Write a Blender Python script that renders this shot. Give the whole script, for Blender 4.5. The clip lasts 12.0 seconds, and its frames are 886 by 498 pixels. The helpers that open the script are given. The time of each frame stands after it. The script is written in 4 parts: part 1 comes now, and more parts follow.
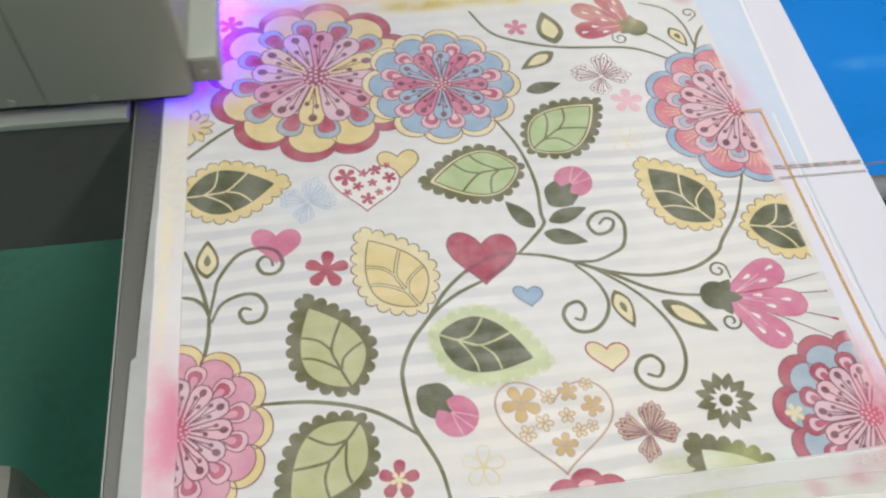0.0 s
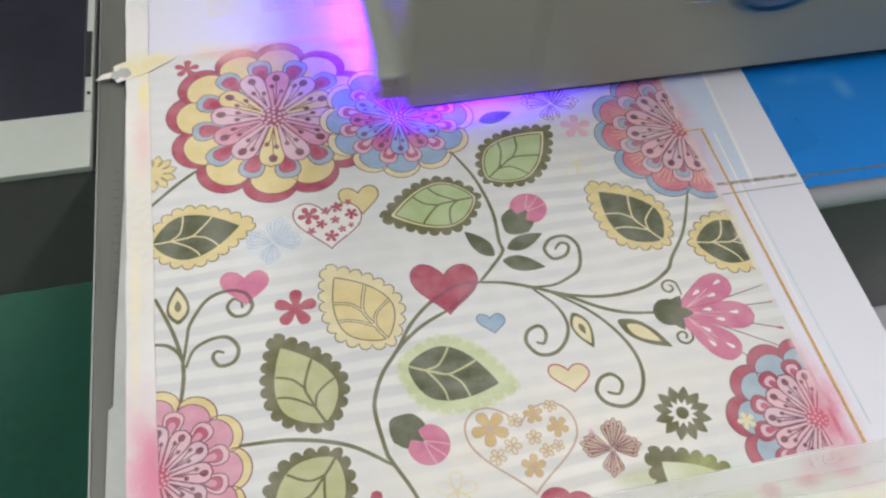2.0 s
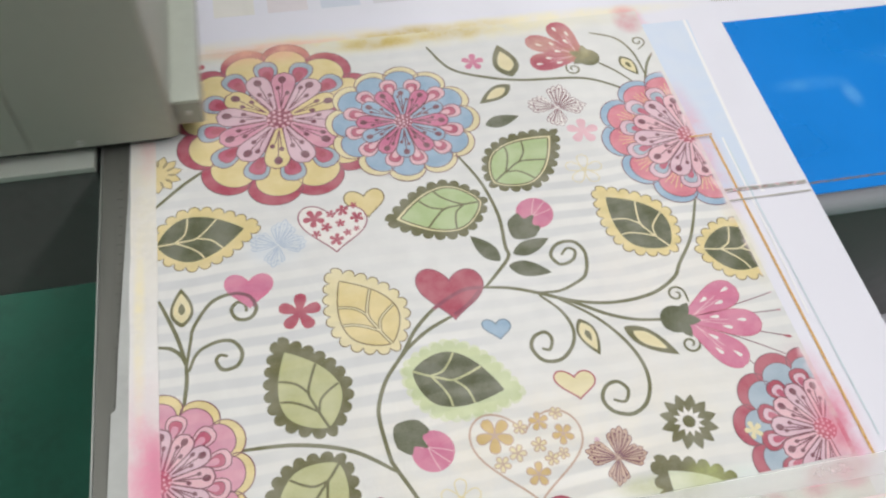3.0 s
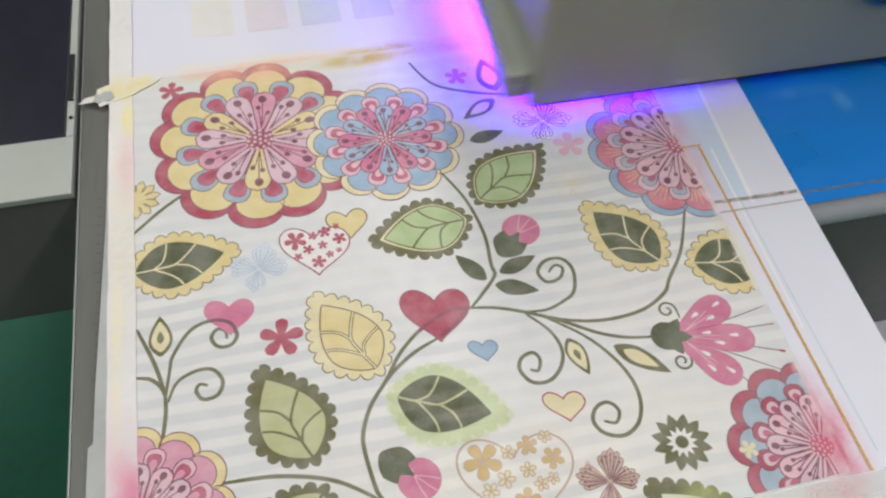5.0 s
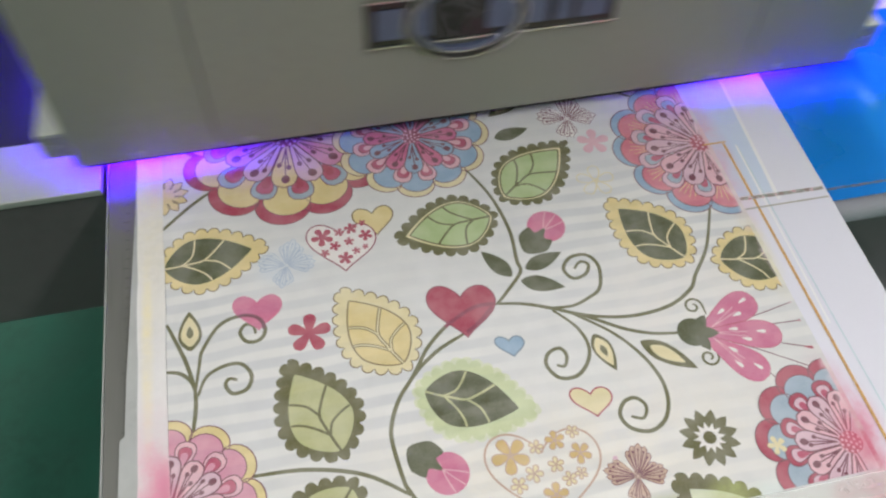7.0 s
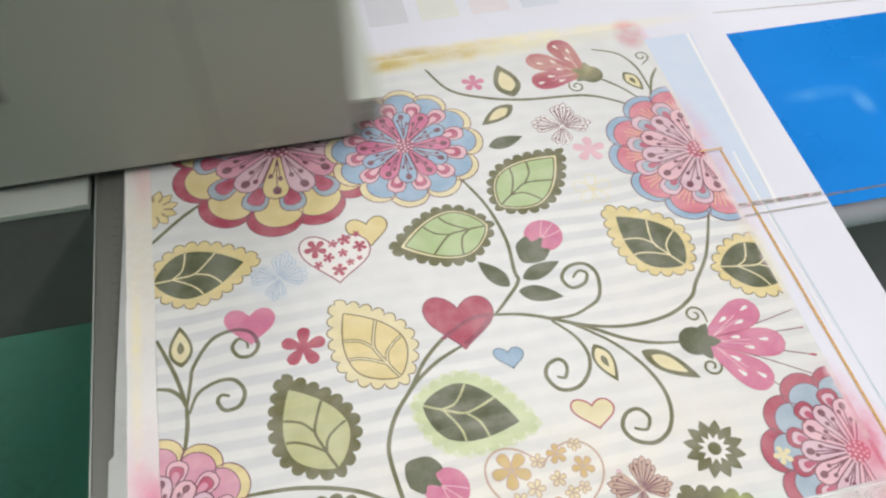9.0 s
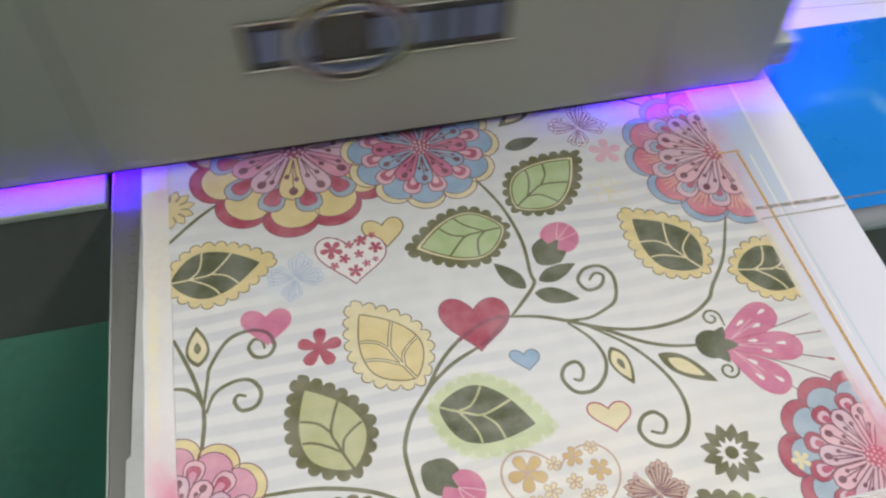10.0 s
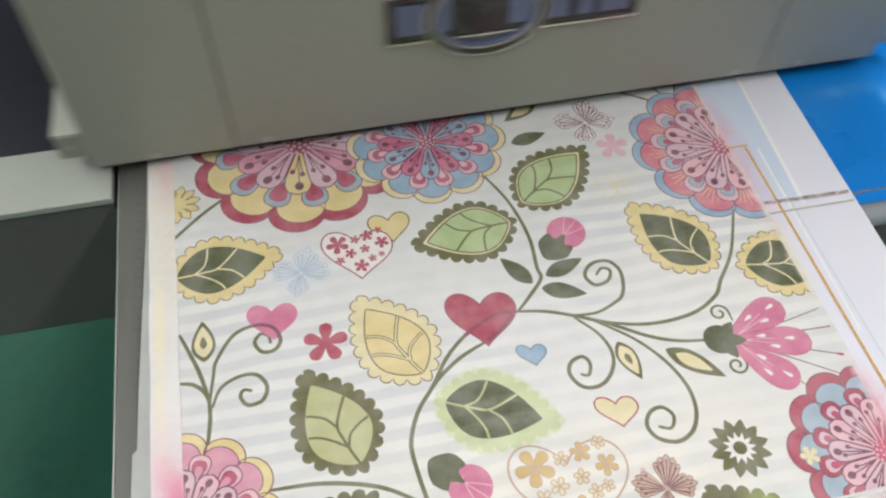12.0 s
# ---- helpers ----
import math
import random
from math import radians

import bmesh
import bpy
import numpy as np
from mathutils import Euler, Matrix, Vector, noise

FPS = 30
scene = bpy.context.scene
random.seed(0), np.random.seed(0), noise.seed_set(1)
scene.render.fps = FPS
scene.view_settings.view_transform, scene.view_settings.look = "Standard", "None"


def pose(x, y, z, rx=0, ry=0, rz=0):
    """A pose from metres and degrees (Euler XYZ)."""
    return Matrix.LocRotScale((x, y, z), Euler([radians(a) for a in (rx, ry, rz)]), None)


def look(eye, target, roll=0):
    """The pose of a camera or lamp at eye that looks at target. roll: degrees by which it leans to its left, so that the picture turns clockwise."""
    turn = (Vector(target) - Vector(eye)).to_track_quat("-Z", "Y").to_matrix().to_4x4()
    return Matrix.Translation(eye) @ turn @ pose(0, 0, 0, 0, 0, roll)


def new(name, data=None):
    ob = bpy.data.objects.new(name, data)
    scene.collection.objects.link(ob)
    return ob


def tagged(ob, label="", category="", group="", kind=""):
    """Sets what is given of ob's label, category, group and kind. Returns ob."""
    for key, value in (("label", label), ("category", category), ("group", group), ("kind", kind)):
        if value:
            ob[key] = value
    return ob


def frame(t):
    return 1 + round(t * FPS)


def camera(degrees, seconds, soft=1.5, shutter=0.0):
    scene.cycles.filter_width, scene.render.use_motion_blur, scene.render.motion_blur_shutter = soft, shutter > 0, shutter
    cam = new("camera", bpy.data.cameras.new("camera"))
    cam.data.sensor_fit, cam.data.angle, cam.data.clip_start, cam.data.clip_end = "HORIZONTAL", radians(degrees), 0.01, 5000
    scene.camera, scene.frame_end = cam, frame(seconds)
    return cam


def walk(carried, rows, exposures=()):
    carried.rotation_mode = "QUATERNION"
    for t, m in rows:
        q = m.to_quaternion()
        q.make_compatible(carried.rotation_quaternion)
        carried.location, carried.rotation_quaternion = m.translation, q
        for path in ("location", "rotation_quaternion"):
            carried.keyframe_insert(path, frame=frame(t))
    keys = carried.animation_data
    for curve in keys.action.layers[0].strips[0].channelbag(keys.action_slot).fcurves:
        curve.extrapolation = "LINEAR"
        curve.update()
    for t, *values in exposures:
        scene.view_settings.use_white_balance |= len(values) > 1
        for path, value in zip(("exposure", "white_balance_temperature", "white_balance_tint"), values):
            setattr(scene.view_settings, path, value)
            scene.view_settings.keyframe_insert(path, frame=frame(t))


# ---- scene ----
cam = camera(56.7, 12.0, soft=2.3, shutter=0.5)
PATH = [
    (0, (0.132, -0.124, 1.402), (0.356, 0.978, -0.252), 4.0),
    (0.2, (0.130, -0.120, 1.406), (0.365, 0.976, -0.263), 4.1),
    (0.5, (0.134, -0.117, 1.414), (0.409, 0.91, -0.28), 5.8),
    (0.7, (0.136, -0.122, 1.418), (0.419, 0.897, -0.270), 6.0),
    (1, (0.141, -0.125, 1.425), (0.439, 0.917, -0.256), 5.8),
    (1.2, (0.141, -0.126, 1.428), (0.445, 0.933, -0.241), 5.4),
    (1.5, (0.136, -0.12, 1.436), (0.449, 0.96, -0.218), 5.3),
    (2, (0.131, -0.118, 1.437), (0.447, 0.973, -0.209), 4.8),
    (2.5, (0.13, -0.114, 1.436), (0.427, 0.979, -0.212), 4.6),
    (3, (0.13, -0.112, 1.435), (0.439, 0.981, -0.211), 5.0),
    (3.2, (0.132, -0.113, 1.434), (0.437, 0.984, -0.210), 4.6),
    (4.8, (0.146, -0.103, 1.431), (0.461, 1.009, -0.206), 4.0),
    (5, (0.147, -0.099, 1.429), (0.458, 1.011, -0.205), 3.6),
    (5.5, (0.148, -0.093, 1.426), (0.443, 1.013, -0.215), 3.0),
    (6, (0.145, -0.097, 1.426), (0.431, 1.01, -0.215), 2.6),
    (6.5, (0.138, -0.1, 1.427), (0.419, 1.015, -0.21), 2.5),
    (7, (0.135, -0.103, 1.428), (0.416, 1.02, -0.203), 2.3),
    (7.2, (0.133, -0.104, 1.426), (0.419, 1.030, -0.202), 2.3),
    (8.8, (0.133, -0.095, 1.416), (0.448, 1.040, -0.197), 2.8),
    (9, (0.132, -0.096, 1.416), (0.441, 1.046, -0.196), 2.5),
    (9.5, (0.129, -0.093, 1.417), (0.431, 1.049, -0.198), 2.5),
    (10, (0.126, -0.094, 1.416), (0.415, 1.054, -0.195), 2.0),
    (10.5, (0.123, -0.093, 1.416), (0.407, 1.058, -0.195), 1.8),
    (11, (0.124, -0.094, 1.416), (0.406, 1.055, -0.196), 1.8),
    (11.5, (0.125, -0.094, 1.415), (0.406, 1.057, -0.196), 1.6),
    (12, (0.125, -0.095, 1.412), (0.401, 1.054, -0.202), 1.5),
]
walk(cam, [(t, look(eye, target, roll)) for t, eye, target, roll in PATH], exposures=[
    (0.0, 0.08), (0.5, -0.10), (1.0, 0.06), (1.5, 0.0), (2.0, 0.02), (2.5, 0.22), (3.0, 0.10), (5.0, -0.03), (5.5, 0.11), (6.0, 0.20),
    (6.5, -0.08), (7.0, 0.08), (9.0, 0.24), (9.5, -0.07), (10.0, 0.10), (10.5, 0.15), (11.0, 0.02), (11.5, 0.16), (12.0, 0.28)])

TABLE = 0.85                                   # height of the printed face


# ---- light ----
world = bpy.data.worlds.new("hall_air")
world.use_nodes = True
world.node_tree.nodes["Background"].inputs[0].default_value = (0.80, 0.88, 1.0, 1)
world.node_tree.nodes["Background"].inputs[1].default_value = 0.05
LAMPS = [(-1.3, -0.9, 31.0), (1.7, -0.9, 32.0), (-2.0, 1.7, 40.0), (0.9, 1.7, 38.0)]
for lx, ly, watts in LAMPS:
    data = bpy.data.lights.new("tube_light", "AREA")
    data.shape, data.size, data.size_y = "RECTANGLE", 0.30, 2.4
    data.energy, data.color = watts, (1.0, 0.964, 0.955)
    lamp = new("tube_light", data)
    lamp.matrix_world = pose(lx, ly, 3.12, 0, 0, 0)


# ---- materials ----
def linear(hexcode):
    rgb = [int(hexcode[i:i + 2], 16) / 255 for i in (0, 2, 4)]
    return tuple(c / 12.92 if c <= 0.04045 else ((c + 0.055) / 1.055) ** 2.4 for c in rgb) + (1.0,)


def node(tree, kind, **values):
    n = tree.nodes.new(kind)
    for key, value in values.items():
        n.inputs[key.replace("_", " ")].default_value = value
    return n


def blank(name):
    m = bpy.data.materials.new(name)
    m.use_nodes = True
    tree = m.node_tree
    return m, tree, tree.nodes["Principled BSDF"], tree.links.new


def mixed(tree, a, b, factor, mode="MIX"):
    """A colour mix node; a and b are colours or sockets."""
    n = tree.nodes.new("ShaderNodeMix")
    n.data_type, n.blend_type = "RGBA", mode
    for slot, v in ((6, a), (7, b), (0, factor)):
        if hasattr(v, "is_linked"):
            tree.links.new(v, n.inputs[slot])
        else:
            n.inputs[slot].default_value = v
    return n.outputs[2]


def ramp(tree, source, low, high, a=0.0, b=1.0):
    n = tree.nodes.new("ShaderNodeMapRange")
    n.interpolation_type = "SMOOTHSTEP"
    n.inputs[1].default_value, n.inputs[2].default_value = low, high
    n.inputs[3].default_value, n.inputs[4].default_value = a, b
    tree.links.new(source, n.inputs[0])
    return n.outputs[0]


def surface(name, hexcode, rough=0.5, metal=0.0, grain=60.0, spread=0.12, stain=4.0, bump=0.1, depth=0.001, streak=None, coat=0.0, spots=()):
    """A worn painted, plastic or metal face: fine grain, large stains, relief."""
    m, tree, bsdf, link = blank(name)
    where = tree.nodes.new("ShaderNodeTexCoord").outputs["Object"]
    if streak:
        mp = tree.nodes.new("ShaderNodeMapping")
        mp.inputs["Scale"].default_value = streak
        link(where, mp.inputs[0])
        where = mp.outputs[0]
    fine, large = node(tree, "ShaderNodeTexNoise", Scale=grain, Detail=4.0), node(tree, "ShaderNodeTexNoise", Scale=stain, Detail=5.0)
    link(where, fine.inputs[0]), link(where, large.inputs[0])
    base = linear(hexcode)
    dark = tuple(c * (1 - 2 * spread) for c in base[:3]) + (1,)
    light = tuple(min(1, c * (1 + spread)) for c in base[:3]) + (1,)
    col = mixed(tree, dark, light, ramp(tree, large.outputs[0], 0.3, 0.7))
    col = mixed(tree, col, base, ramp(tree, fine.outputs[0], 0.35, 0.65, 0.2, 0.8))
    col = stained(tree, col, where, spots) if spots else col
    link(col, bsdf.inputs["Base Color"])
    link(ramp(tree, large.outputs[0], 0.3, 0.7, rough * 0.85, min(1, rough * 1.15)), bsdf.inputs["Roughness"])
    bsdf.inputs["Metallic"].default_value = metal
    bsdf.inputs["Coat Weight"].default_value = coat
    b = node(tree, "ShaderNodeBump", Strength=bump, Distance=depth)
    link(fine.outputs[0], b.inputs["Height"]), link(b.outputs[0], bsdf.inputs["Normal"])
    return m


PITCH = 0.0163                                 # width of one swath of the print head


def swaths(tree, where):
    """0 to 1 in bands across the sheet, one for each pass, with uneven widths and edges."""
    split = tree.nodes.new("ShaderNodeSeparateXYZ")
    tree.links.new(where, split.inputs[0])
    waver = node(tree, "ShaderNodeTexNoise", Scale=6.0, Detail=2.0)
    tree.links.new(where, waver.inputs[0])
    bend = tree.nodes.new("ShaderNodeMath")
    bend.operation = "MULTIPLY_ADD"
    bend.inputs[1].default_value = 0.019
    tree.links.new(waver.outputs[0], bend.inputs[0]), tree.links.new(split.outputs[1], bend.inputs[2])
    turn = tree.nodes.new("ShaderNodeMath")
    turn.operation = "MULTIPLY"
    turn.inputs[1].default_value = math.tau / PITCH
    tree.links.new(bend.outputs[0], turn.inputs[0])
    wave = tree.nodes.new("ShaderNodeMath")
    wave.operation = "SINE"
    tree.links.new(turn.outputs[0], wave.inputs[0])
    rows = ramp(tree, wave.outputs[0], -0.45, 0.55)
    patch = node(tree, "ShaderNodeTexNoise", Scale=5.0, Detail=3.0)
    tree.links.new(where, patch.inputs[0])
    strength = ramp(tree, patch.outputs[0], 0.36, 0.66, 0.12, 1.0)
    far_fade = tree.nodes.new("ShaderNodeMath")             # the bands and their painted sheen weaken towards the far end
    far_fade.operation = "MULTIPLY"
    tree.links.new(strength, far_fade.inputs[0]), tree.links.new(ramp(tree, split.outputs[1], 0.22, 0.46, 1.0, 0.25), far_fade.inputs[1])
    strength = far_fade.outputs[0]
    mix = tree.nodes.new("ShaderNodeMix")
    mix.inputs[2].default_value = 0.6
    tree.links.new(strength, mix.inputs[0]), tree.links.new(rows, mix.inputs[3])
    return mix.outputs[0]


TOP_SPOTS = [(0.434, 0.493, 0.022, 0.020, "C9BE8A", 0.6), (0.400, 0.043, 0.028, 0.020, "B4BE72", 0.85), (0.345, 0.030, 0.016, 0.016, "C2C060", 0.7), (0.508, 0.062, 0.024, 0.040, "D8607E", 0.7), (0.000, 0.112, 0.012, 0.030, "CF5C82", 0.6), (0.12, 0.552, 0.13, 0.028, "F0BBA2", 0.9), (0.42, 0.515, 0.09, 0.030, "E8D8BC", 0.4)]   # overspray on the inks along the print's borders


def printed(name, hexcode, mottling=0.10, band_sheen=0.07, rough=0.55, spots=(), thin_edge=True):
    """Ink soaked into thin woven cloth: weave relief, uneven density, swath bands with their sheen painted in."""
    m, tree, bsdf, link = blank(name)
    where = tree.nodes.new("ShaderNodeTexCoord").outputs["Object"]
    base = linear(hexcode)
    blotch, speck = node(tree, "ShaderNodeTexNoise", Scale=45.0, Detail=4.0), node(tree, "ShaderNodeTexNoise", Scale=900.0, Detail=2.0)
    link(where, blotch.inputs[0]), link(where, speck.inputs[0])
    pale = tuple(c + (0.72 - c) * 0.17 for c in base[:3]) + (1,)
    deep = tuple(c * (1 - mottling) for c in base[:3]) + (1,)
    col = mixed(tree, deep, pale, ramp(tree, blotch.outputs[0], 0.30, 0.72, 0.0, 1.0))
    col = mixed(tree, col, pale, ramp(tree, speck.outputs[0], 0.50, 0.72, 0.0, 0.5))
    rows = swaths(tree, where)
    # sheen of the glossy passes, painted into the colour: cooler dark, warmer bright
    soft, full = (1 - band_sheen * 1.06, 1 - band_sheen, 1 - band_sheen * 0.93, 1), (1.0, 0.99, 0.96, 1)
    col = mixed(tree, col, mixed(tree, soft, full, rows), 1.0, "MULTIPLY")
    if thin_edge:
        split = tree.nodes.new("ShaderNodeSeparateXYZ")
        link(where, split.inputs[0])
        ragged = tree.nodes.new("ShaderNodeMath")
        ragged.operation = "MULTIPLY_ADD"
        ragged.inputs[1].default_value = 0.022
        link(blotch.outputs[0], ragged.inputs[0]), link(split.outputs[0], ragged.inputs[2])
        col = mixed(tree, col, linear("EBD5DC"), ramp(tree, ragged.outputs[0], 0.5135, 0.5245, 0.0, 0.8))
        spots = TOP_SPOTS
    col = stained(tree, col, where, spots) if spots else col
    link(col, bsdf.inputs["Base Color"])
    weave = node(tree, "ShaderNodeTexBrick", Scale=420.0, Mortar_Size=0.06)
    link(where, weave.inputs[0])
    crease = node(tree, "ShaderNodeTexNoise", Scale=26.0, Detail=6.0, Roughness=0.62, Distortion=1.2)
    link(where, crease.inputs[0])
    b1, b2 = node(tree, "ShaderNodeBump", Strength=0.12, Distance=0.0004), node(tree, "ShaderNodeBump", Strength=0.22, Distance=0.004)
    link(weave.outputs[1], b1.inputs["Height"]), link(crease.outputs[0], b2.inputs["Height"]), link(b2.outputs[0], b1.inputs["Normal"])
    link(b1.outputs[0], bsdf.inputs["Normal"])
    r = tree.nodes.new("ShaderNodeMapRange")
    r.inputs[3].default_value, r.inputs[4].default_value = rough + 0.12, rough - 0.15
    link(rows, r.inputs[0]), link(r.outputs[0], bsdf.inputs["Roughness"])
    return m


def stained(tree, colour, where, spots):
    """Soft blots, mostly stray ink: each spot is (x, y, half width, half length, hex colour, cover)."""
    blot, fine = node(tree, "ShaderNodeTexNoise", Scale=38.0, Detail=5.0), node(tree, "ShaderNodeTexNoise", Scale=300.0, Detail=2.0)
    tree.links.new(where, blot.inputs[0]), tree.links.new(where, fine.inputs[0])
    uneven, grainy = ramp(tree, blot.outputs[0], 0.30, 0.66, 0.35, 1.0), ramp(tree, fine.outputs[0], 0.3, 0.7, 0.8, 1.0)
    for x, y, wide, long, hexcode, cover in spots:
        shift = tree.nodes.new("ShaderNodeVectorMath")
        shift.operation = "SUBTRACT"
        shift.inputs[1].default_value = (x, y, 0)
        tree.links.new(where, shift.inputs[0])
        scale = tree.nodes.new("ShaderNodeVectorMath")
        scale.operation = "MULTIPLY"
        scale.inputs[1].default_value = (1 / wide, 1 / long, 0)
        tree.links.new(shift.outputs[0], scale.inputs[0])
        size = tree.nodes.new("ShaderNodeVectorMath")
        size.operation = "LENGTH"
        tree.links.new(scale.outputs[0], size.inputs[0])
        near = ramp(tree, size.outputs["Value"], 0.15, 1.15, cover, 0.0)
        for other in (uneven, grainy):
            both = tree.nodes.new("ShaderNodeMath")
            both.operation = "MULTIPLY"
            tree.links.new(near, both.inputs[0]), tree.links.new(other, both.inputs[1])
            near = both.outputs[0]
        colour = mixed(tree, colour, linear(hexcode), near)
    return colour


def glowing(name, colour, strength):
    m, tree, bsdf, link = blank(name)
    bsdf.inputs["Base Color"].default_value = (0.05, 0.05, 0.05, 1)
    bsdf.inputs["Emission Color"].default_value = (*colour, 1)
    bsdf.inputs["Emission Strength"].default_value = strength
    return m


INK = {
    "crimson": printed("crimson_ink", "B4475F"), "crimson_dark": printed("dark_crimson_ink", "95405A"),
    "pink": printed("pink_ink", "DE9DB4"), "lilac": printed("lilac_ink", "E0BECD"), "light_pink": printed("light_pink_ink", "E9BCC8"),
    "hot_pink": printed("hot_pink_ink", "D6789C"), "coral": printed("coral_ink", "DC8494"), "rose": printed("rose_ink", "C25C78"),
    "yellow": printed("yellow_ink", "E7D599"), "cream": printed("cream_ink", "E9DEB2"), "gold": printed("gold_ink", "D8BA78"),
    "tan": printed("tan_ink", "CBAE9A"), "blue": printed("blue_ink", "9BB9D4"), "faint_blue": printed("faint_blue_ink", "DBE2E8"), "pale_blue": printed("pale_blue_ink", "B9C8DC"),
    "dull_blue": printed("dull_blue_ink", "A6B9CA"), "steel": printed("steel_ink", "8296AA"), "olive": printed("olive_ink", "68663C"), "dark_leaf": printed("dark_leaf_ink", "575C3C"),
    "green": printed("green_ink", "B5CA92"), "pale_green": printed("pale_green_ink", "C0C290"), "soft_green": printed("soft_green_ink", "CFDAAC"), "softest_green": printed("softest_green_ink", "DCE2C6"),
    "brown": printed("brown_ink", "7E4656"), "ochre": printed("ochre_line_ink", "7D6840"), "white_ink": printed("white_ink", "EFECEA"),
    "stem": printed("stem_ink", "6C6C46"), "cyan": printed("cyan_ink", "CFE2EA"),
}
EDGE_SPOTS = [
    (0.512, 0.355, 0.020, 0.100, "E39AB0", 0.65), (0.506, 0.07, 0.028, 0.070, "DF7C9C", 0.85), (0.507, 0.06, 0.013, 0.035, "C9506E", 0.8), (0.507, 0.24, 0.014, 0.050, "E9DCA0", 0.65)]
CLOTH_SPOTS = EDGE_SPOTS + [
    (0.25, 0.550, 0.30, 0.024, "EEE2A2", 0.75), (0.225, 0.543, 0.055, 0.012, "C6AC50", 0.95), (0.305, 0.546, 0.050, 0.012, "C6AC50", 0.9), (0.499, 0.538, 0.018, 0.022, "CE5C76", 0.9),
    (0.262, 0.022, 0.020, 0.006, "D2607C", 0.8), (0.300, 0.024, 0.022, 0.006, "CF5E7A", 0.7), (0.470, 0.020, 0.020, 0.010, "C85A78", 0.8), (0.500, 0.022, 0.020, 0.009, "D27A94", 0.8),
    (0.435, 0.016, 0.012, 0.010, "D2647E", 0.7), (0.360, 0.020, 0.022, 0.008, "C4C866", 0.85), (0.405, 0.016, 0.025, 0.007, "BFC878", 0.8), (0.345, 0.046, 0.030, 0.010, "A4B070", 0.75), (0.380, 0.041, 0.040, 0.014, "A9B66C", 0.85), (0.415, 0.040, 0.030, 0.012, "CFE0DC", 0.8),
    (0.002, 0.11, 0.010, 0.060, "E08CAA", 0.6), (0.28, 0.09, 0.24, 0.08, "EDE4D0", 0.45), (0.42, 0.20, 0.10, 0.10, "E8E2DA", 0.5), (0.10, 0.305, 0.035, 0.024, "CFDBE8", 0.7), (0.10, 0.550, 0.07, 0.012, "E28C84", 0.55)]
TAPE_SPOTS = [
    (-0.010, 0.40, 0.022, 0.19, "EFE4B0", 0.3), (-0.006, 0.44, 0.013, 0.055, "E9BCC2", 0.6), (-0.004, 0.50, 0.008, 0.03, "F2E48C", 0.8), (-0.014, 0.24, 0.006, 0.10, "F3E7B4", 0.7), (-0.003, 0.115, 0.008, 0.035, "C2486E", 1.0), (-0.006, 0.11, 0.017, 0.060, "D7648C", 1.0), (-0.012, 0.10, 0.030, 0.11, "EAAABF", 0.7),
    (0.0, 0.54, 0.050, 0.020, "E6D582", 0.85), (0.20, 0.557, 0.30, 0.013, "EDE0A0", 0.7), (0.235, 0.555, 0.060, 0.012, "C6AC50", 0.95), (0.315, 0.556, 0.050, 0.012, "CDB45A", 0.9),
    (0.36, 0.004, 0.20, 0.020, "DDE8D2", 0.7), (0.20, 0.0, 0.10, 0.03, "ECE6C4", 0.7), (0.0, 0.01, 0.05, 0.04, "E7A0B8", 0.8), (0.490, 0.030, 0.030, 0.010, "E08CA0", 0.8),
    (0.505, 0.012, 0.040, 0.010, "E9A8B4", 0.7), (0.355, 0.011, 0.014, 0.005, "CFD25A", 0.95), (0.395, 0.011, 0.022, 0.005, "D2D66C", 0.9), (0.285, 0.012, 0.030, 0.008, "E2A8B8", 0.6), (0.46, -0.002, 0.08, 0.008, "F2E9B8", 0.6)]
CLOTH = printed("white_cloth", "E7E8E8", mottling=0.07, band_sheen=0.18, rough=0.45, spots=CLOTH_SPOTS, thin_edge=False)
MEDIA_SPOTS = EDGE_SPOTS + [
    (0.14, 0.553, 0.20, 0.020, "F0E2B4", 0.75), (0.12, 0.553, 0.09, 0.009, "EBAA9E", 0.6), (0.40, 0.556, 0.20, 0.014, "EFE6BC", 0.8), (0.265, 0.552, 0.055, 0.016, "C2A84E", 0.95), (0.225, 0.552, 0.05, 0.010, "D2BC6A", 0.7),
    (0.33, 0.556, 0.05, 0.011, "D6C47E", 0.7), (0.500, 0.545, 0.020, 0.022, "DD7C8A", 0.85), (0.514, 0.515, 0.012, 0.025, "DF8CA4", 0.7)]
MEDIA = surface("white_vinyl", "E2E2EC", rough=0.38, grain=25, spread=0.02, stain=3, bump=0.05, spots=MEDIA_SPOTS)
TAPE = surface("masking_tape", "E4E2E0", rough=0.65, grain=160, spread=0.06, stain=12, bump=0.5, depth=0.0006, spots=TAPE_SPOTS)
THIN_TAPE = surface("thin_tape", "F2F3EF", rough=0.5, grain=120, spread=0.05, stain=14, bump=0.5, depth=0.0006, spots=TAPE_SPOTS)
THIN_TAPE.node_tree.nodes["Principled BSDF"].inputs["Alpha"].default_value = 0.30
CLEAR_TAPE = surface("clear_tape", "F0F3E6", rough=0.4, grain=120, spread=0.05, stain=14, bump=0.6, depth=0.0006)
CLEAR_TAPE.node_tree.nodes["Principled BSDF"].inputs["Alpha"].default_value = 0.20
TAPE_OLD = surface("stained_tape", "C6C9C6", rough=0.6, grain=140, spread=0.10, stain=22, bump=0.5, depth=0.0006)
TAPE_OLD.node_tree.nodes["Principled BSDF"].inputs["Alpha"].default_value = 0.72
